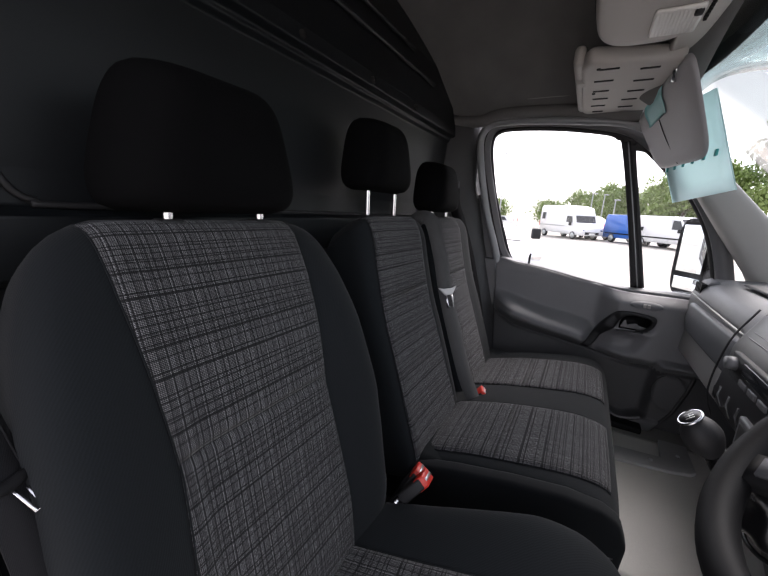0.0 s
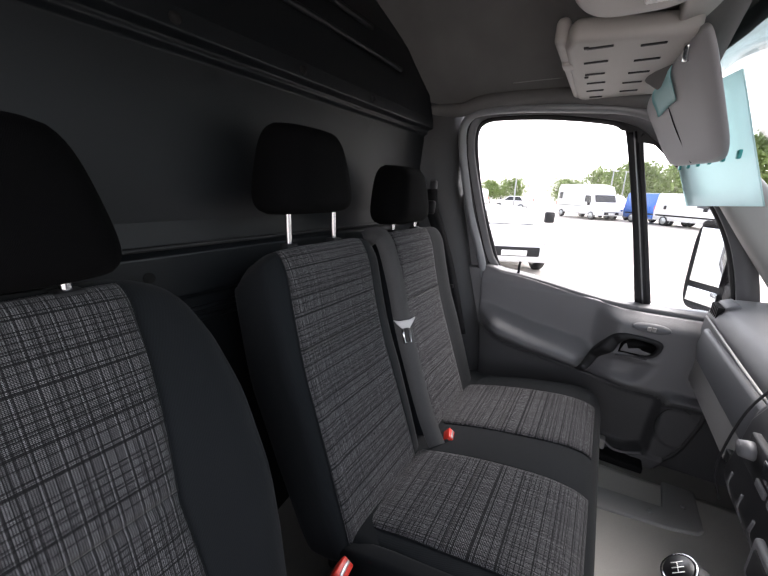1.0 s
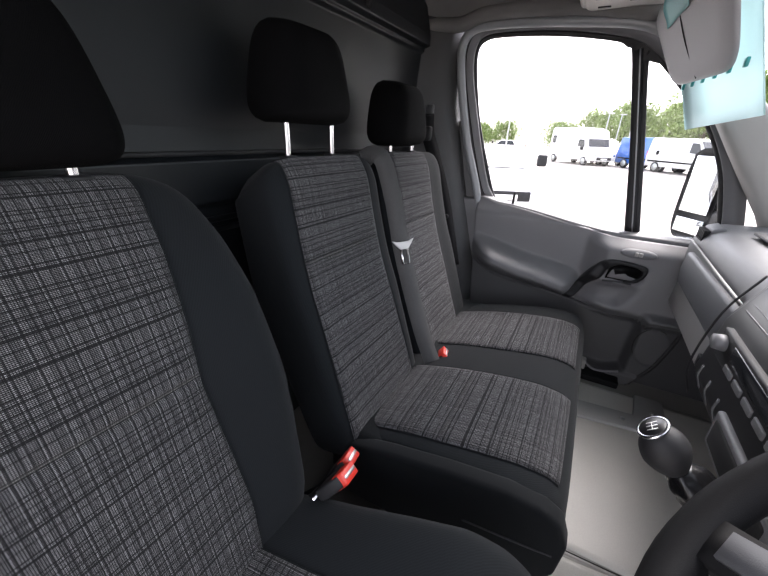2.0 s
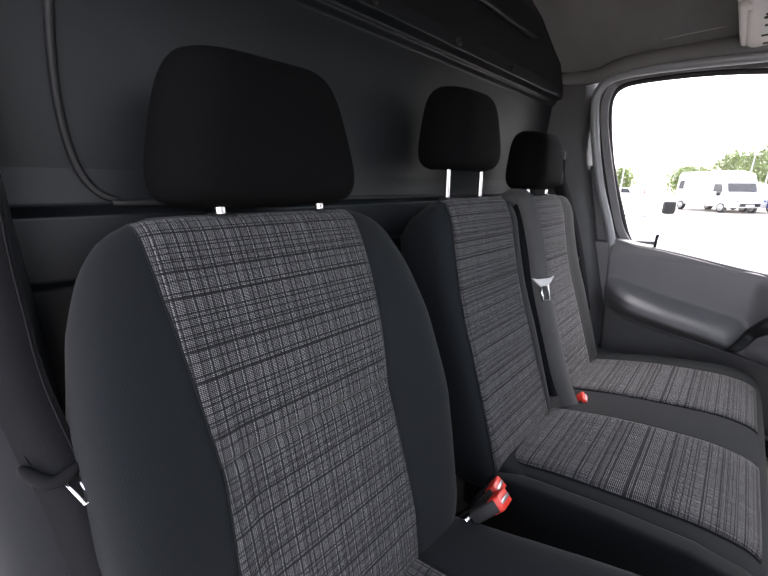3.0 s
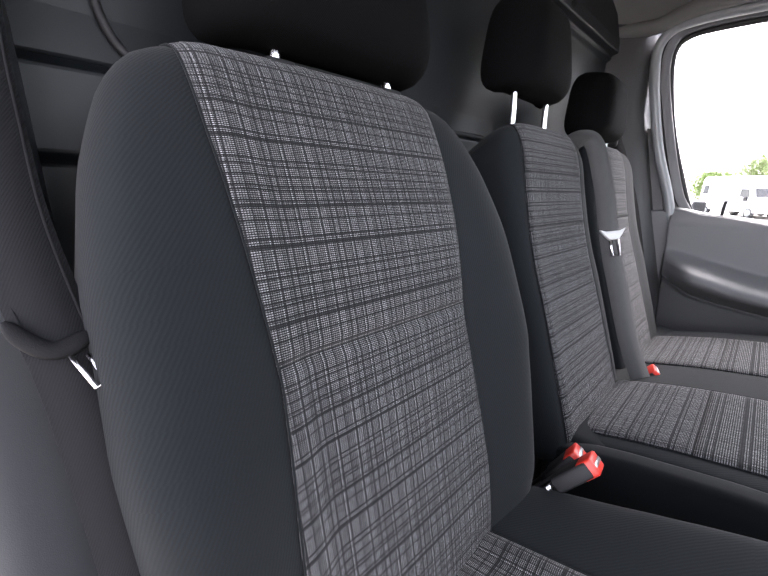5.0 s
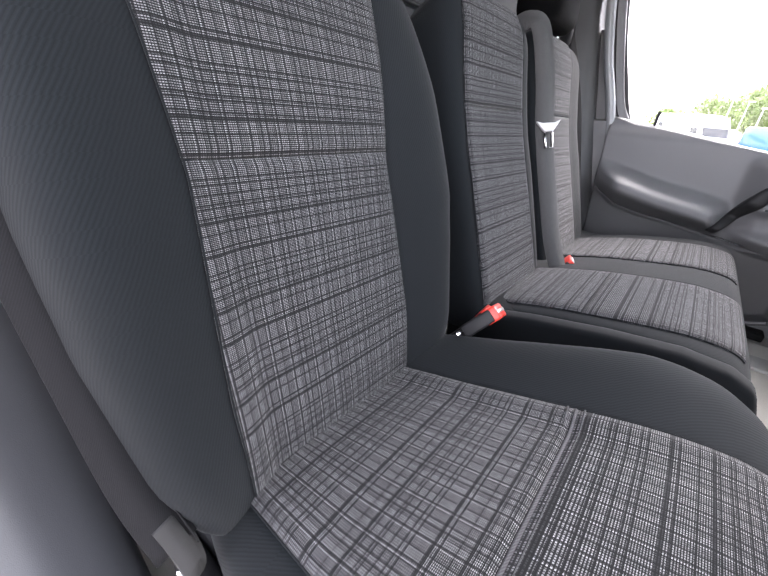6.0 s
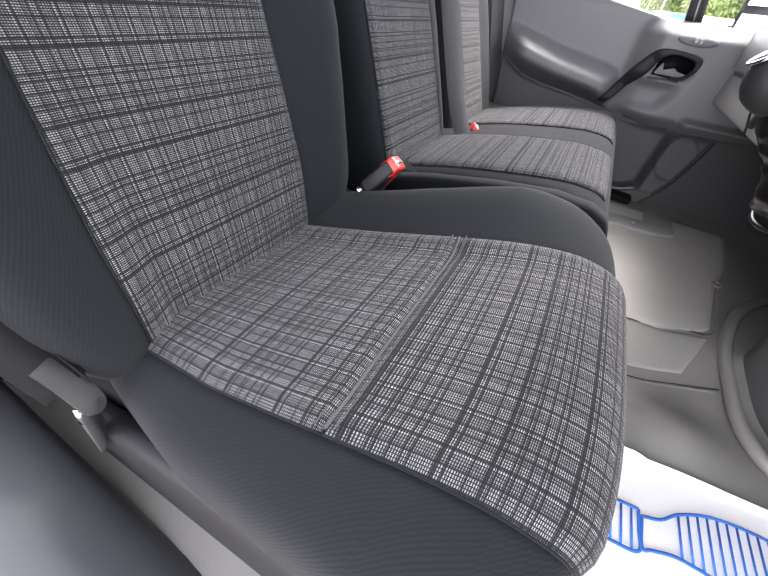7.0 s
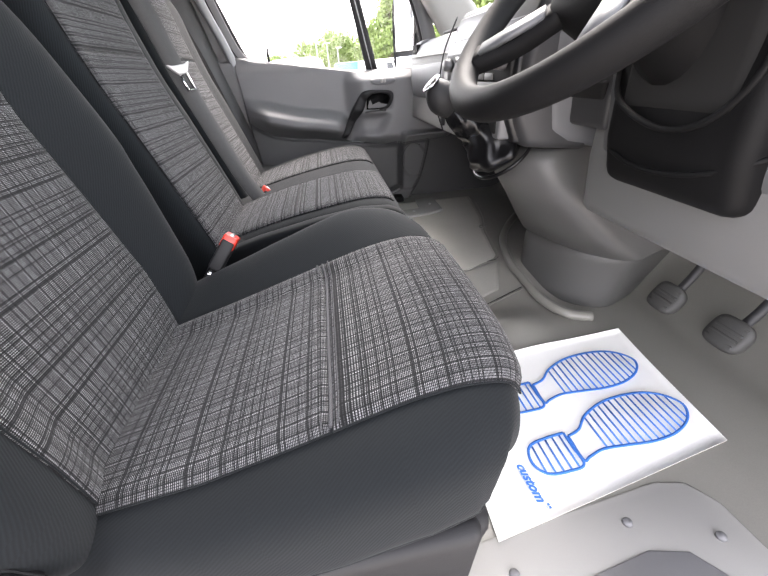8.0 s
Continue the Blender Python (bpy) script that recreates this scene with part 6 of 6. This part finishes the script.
    for s in (-1, 1):
        part("headlight", box(h - 0.16, h + 0.0, s * W * 0.40 - 0.12, s * W * 0.40 + 0.12, 0.66, 0.82, 0.05, 3), CHROME, t, "clear headlight").data.transform(m)
        part("tail_light", box(-h - 0.03, -h + 0.04, s * W * 0.45 - 0.07, s * W * 0.45 + 0.07, 0.85, 1.25, 0.02), RED_PLASTIC, t, "red tail light").data.transform(m)
        part("door_mirror", box(h - 1.15, h - 1.0, s * (W / 2 + 0.16) - 0.10, s * (W / 2 + 0.16) + 0.10, 1.05, 1.3, 0.04, 3), BLACK_PLASTIC, t).data.transform(m)
        for x in (-h + 0.85, h - 0.85):
            ty = bmesh.new()
            bmesh.ops.create_cone(ty, cap_ends=True, segments=28, radius1=0.32, radius2=0.32, depth=0.2)
            bmesh.ops.bevel(ty, geom=[e for e in ty.edges if e.calc_face_angle(0) > 1], offset=0.03, segments=2, affect="EDGES")
            mm = m @ Matrix.Translation((x, s * (W / 2 - 0.08), 0.32)) @ Euler((radians(90), 0, 0)).to_matrix().to_4x4()
            ty.transform(mm)
            w = part("wheel", ty, RUBBER, t)
            rm = bmesh.new()
            bmesh.ops.create_cone(rm, cap_ends=True, segments=20, radius1=0.21, radius2=0.21, depth=0.215)
            rm.transform(mm)
            r = part("rim", rm, SILVER_PAINT, w, "silver wheel rim")
    part("number_plate", box(h + 0.018, h + 0.03, -0.26, 0.26, 0.44, 0.55, 0.004), PAPER, t).data.transform(m)
    return t


vehicle("motorhome", (-0.9, 33.5), -49, 5.2, 2.05, 2.6, WHITE_PAINT, "white motorhome parked in the row", "motorhome")
vehicle("parked_van", (0.3, 35.0), -49, 4.5, 1.9, 1.85, SILVER_PAINT, "silver-grey van parked beside the motorhome")
vehicle("parked_van", (3.75, 31.4), -49, 4.6, 1.9, 2.05, BLUE_PAINT, "bright blue panel van parked in the row")
vehicle("parked_van", (5.4, 29.2), -49, 4.6, 1.9, 2.05, WHITE_PAINT, "white panel van parked in the row")
vehicle("parked_van", (12.5, 21.5), -49, 4.8, 1.95, 2.10, WHITE_PAINT, "white panel van seen through the windscreen")
vehicle("parked_car", (-2.0, 9.2), -62, 4.2, 1.75, 1.35, WHITE_PAINT, "white car with a dark front grille parked close by", "car")
vehicle("parked_van", (-14.0, 42.0), 170, 5.0, 1.95, 2.10, WHITE_PAINT, "white van far across the car park")
vehicle("parked_car", (-9.0, 44.0), 175, 4.2, 1.75, 1.45, WHITE_PAINT, "white car far across the car park", "car")


def tree(name, at, high, spread, seed, label):
    rnd = random.Random(seed)
    t = thing(name, (at[0], at[1], GROUND), label, "tree", "trees")
    base = Vector((at[0], at[1], GROUND))
    trunk = [base + Vector((0, 0, high * s)) + Vector((rnd.uniform(-0.2, 0.2), rnd.uniform(-0.2, 0.2), 0)) * s for s in (0, 0.25, 0.5, 0.75, 0.92)]
    bms = [tube(trunk, lambda s: high * 0.018 * (1.1 - s) + 0.02, 14, 8)]
    tips = []
    for i in range(13):
        s = 0.28 + 0.62 * i / 12
        p = base + Vector((0, 0, high * s))
        a = i * 2.4 + rnd.uniform(-0.4, 0.4)
        r = spread * (1 - abs(s - 0.5) * 1.1) * rnd.uniform(0.6, 1.0)
        q = p + Vector((math.cos(a) * r, math.sin(a) * r, high * 0.12 * rnd.uniform(0.5, 1.3)))
        bms.append(tube([p, p.lerp(q, 0.5) + Vector((0, 0, 0.1)), q], lambda s: high * 0.006 * (1.1 - s) + 0.01, 7, 6))
        tips += [(q, r * 0.5 + 0.35), (p.lerp(q, 0.6), r * 0.45 + 0.3)]
    tips.append((base + Vector((0, 0, high * 0.93)), spread * 0.35))
    part("trunk", merged(*bms), BARK, t)
    verts, faces = [], []
    for q, r in tips:
        for _ in range(135):
            d = Vector((rnd.gauss(0, 1), rnd.gauss(0, 1), rnd.gauss(0, 0.75)))
            d = d.normalized() * r * rnd.random() ** 0.45
            c = q + d
            sz = rnd.uniform(0.12, 0.27) * (0.6 + high / 16)
            e = Euler((rnd.uniform(0, 6.3), rnd.uniform(0, 6.3), rnd.uniform(0, 6.3))).to_matrix()
            k = len(verts)
            for x, y, z in ((-1, 0, 0), (0, -0.55, 0.12), (1, 0, 0), (0, 0.55, 0.12)):
                verts.append(tuple(c + e @ Vector((x * sz, y * sz, z * sz))))
            faces.append((k, k + 1, k + 2, k + 3))
    me = bpy.data.meshes.new("crown")
    me.from_pydata(verts, [], faces)
    me.materials.append(LEAF)
    cr = new("crown", me)
    cr.parent = t
    cr.matrix_parent_inverse = Matrix.Translation(-t.location)
    return t


TREES = [tree("tree", (14.0, 55.0), 8.0, 3.2, 3, "green broad-leaved tree at the car park's edge"), tree("tree", (19.0, 40.0), 12.5, 3.6, 8, "tall pale-green poplar-like tree beyond the windscreen"), tree("tree", (4.0, 62.0), 5.2, 3.2, 21, "low green tree behind the parked vans")]
for i, (k, x, y, s, r) in enumerate([(0, 9.5, 52, 1.0, 40), (0, 18.5, 50, 1.1, 100), (2, -0.5, 60, 0.95, 30), (2, 8.0, 60, 1.15, 170), (2, -5.5, 63, 0.75, 250), (2, -13.0, 62, 0.72, 90), (2, -16.5, 62, 0.65, 10), (0, 23.0, 46, 1.0, 200), (1, 25.0, 37, 0.95, 70), (1, 15.5, 44, 1.0, 160), (1, 31.0, 34, 1.05, 260), (0, 12.0, 58, 1.1, 300), (2, 3.5, 66, 1.2, 15), (1, 36.0, 26, 1.1, 35), (1, 40.0, 18, 1.0, 135)]):
    copy_thing(TREES[k], Matrix.Translation((x, y, GROUND)) @ Euler((0, 0, radians(r))).to_matrix().to_4x4() @ Matrix.Scale(s, 4))


def lamp_post(x, y, high):
    t = thing("lamp_post", (x, y, GROUND), "thin grey galvanised lamp post in the car park", "lamp post", "lamp posts")
    part("pole", tube([(x, y, GROUND), (x, y, GROUND + high * 0.5), (x, y, GROUND + high)], lambda s: 0.085 - 0.04 * s, 8, 12), GALVANISED, t)
    part("lamp_head", box(x - 0.15, x + 0.45, y - 0.1, y + 0.1, GROUND + high - 0.05, GROUND + high + 0.06, 0.03), GALVANISED, t)


for x, y, hh in ((0.45, 45.0, 4.3), (2.6, 45.0, 3.7), (9.6, 45.0, 5.0), (-8.0, 40.0, 7.8), (19.0, 33.0, 8.0), (1.7, 52.0, 4.6)):
    lamp_post(x, y, hh)

# block paving beside the open doorway
pave = solid("pavement", box(-1.6, 0.9, -2.2, -0.95, GROUND, GROUND + 0.03, 0), material("joint_sand", (0.30, 0.26, 0.20), 0.95, scale=60, bump=0.4), "tan block paving beside the van", "pavement", "structure", False)
BLOCK = material("tan_block", (0.42, 0.35, 0.25), 0.9, scale=40, bump=0.4, vary=0.18)
block_mesh = mesh_of("block", box(-0.098, 0.098, -0.048, 0.048, 0.0, 0.012, 0.004, 1), BLOCK, False)
for i in range(12):
    for j in range(12):
        ob = new("paving_block", block_mesh)
        ob.parent = pave
        ob.location = (-1.45 + 0.2 * i + (0.1 if j % 2 else 0), -2.1 + 0.1 * j, GROUND + 0.0295)
        ob.rotation_euler = (0, 0, radians(random.uniform(-0.8, 0.8)))
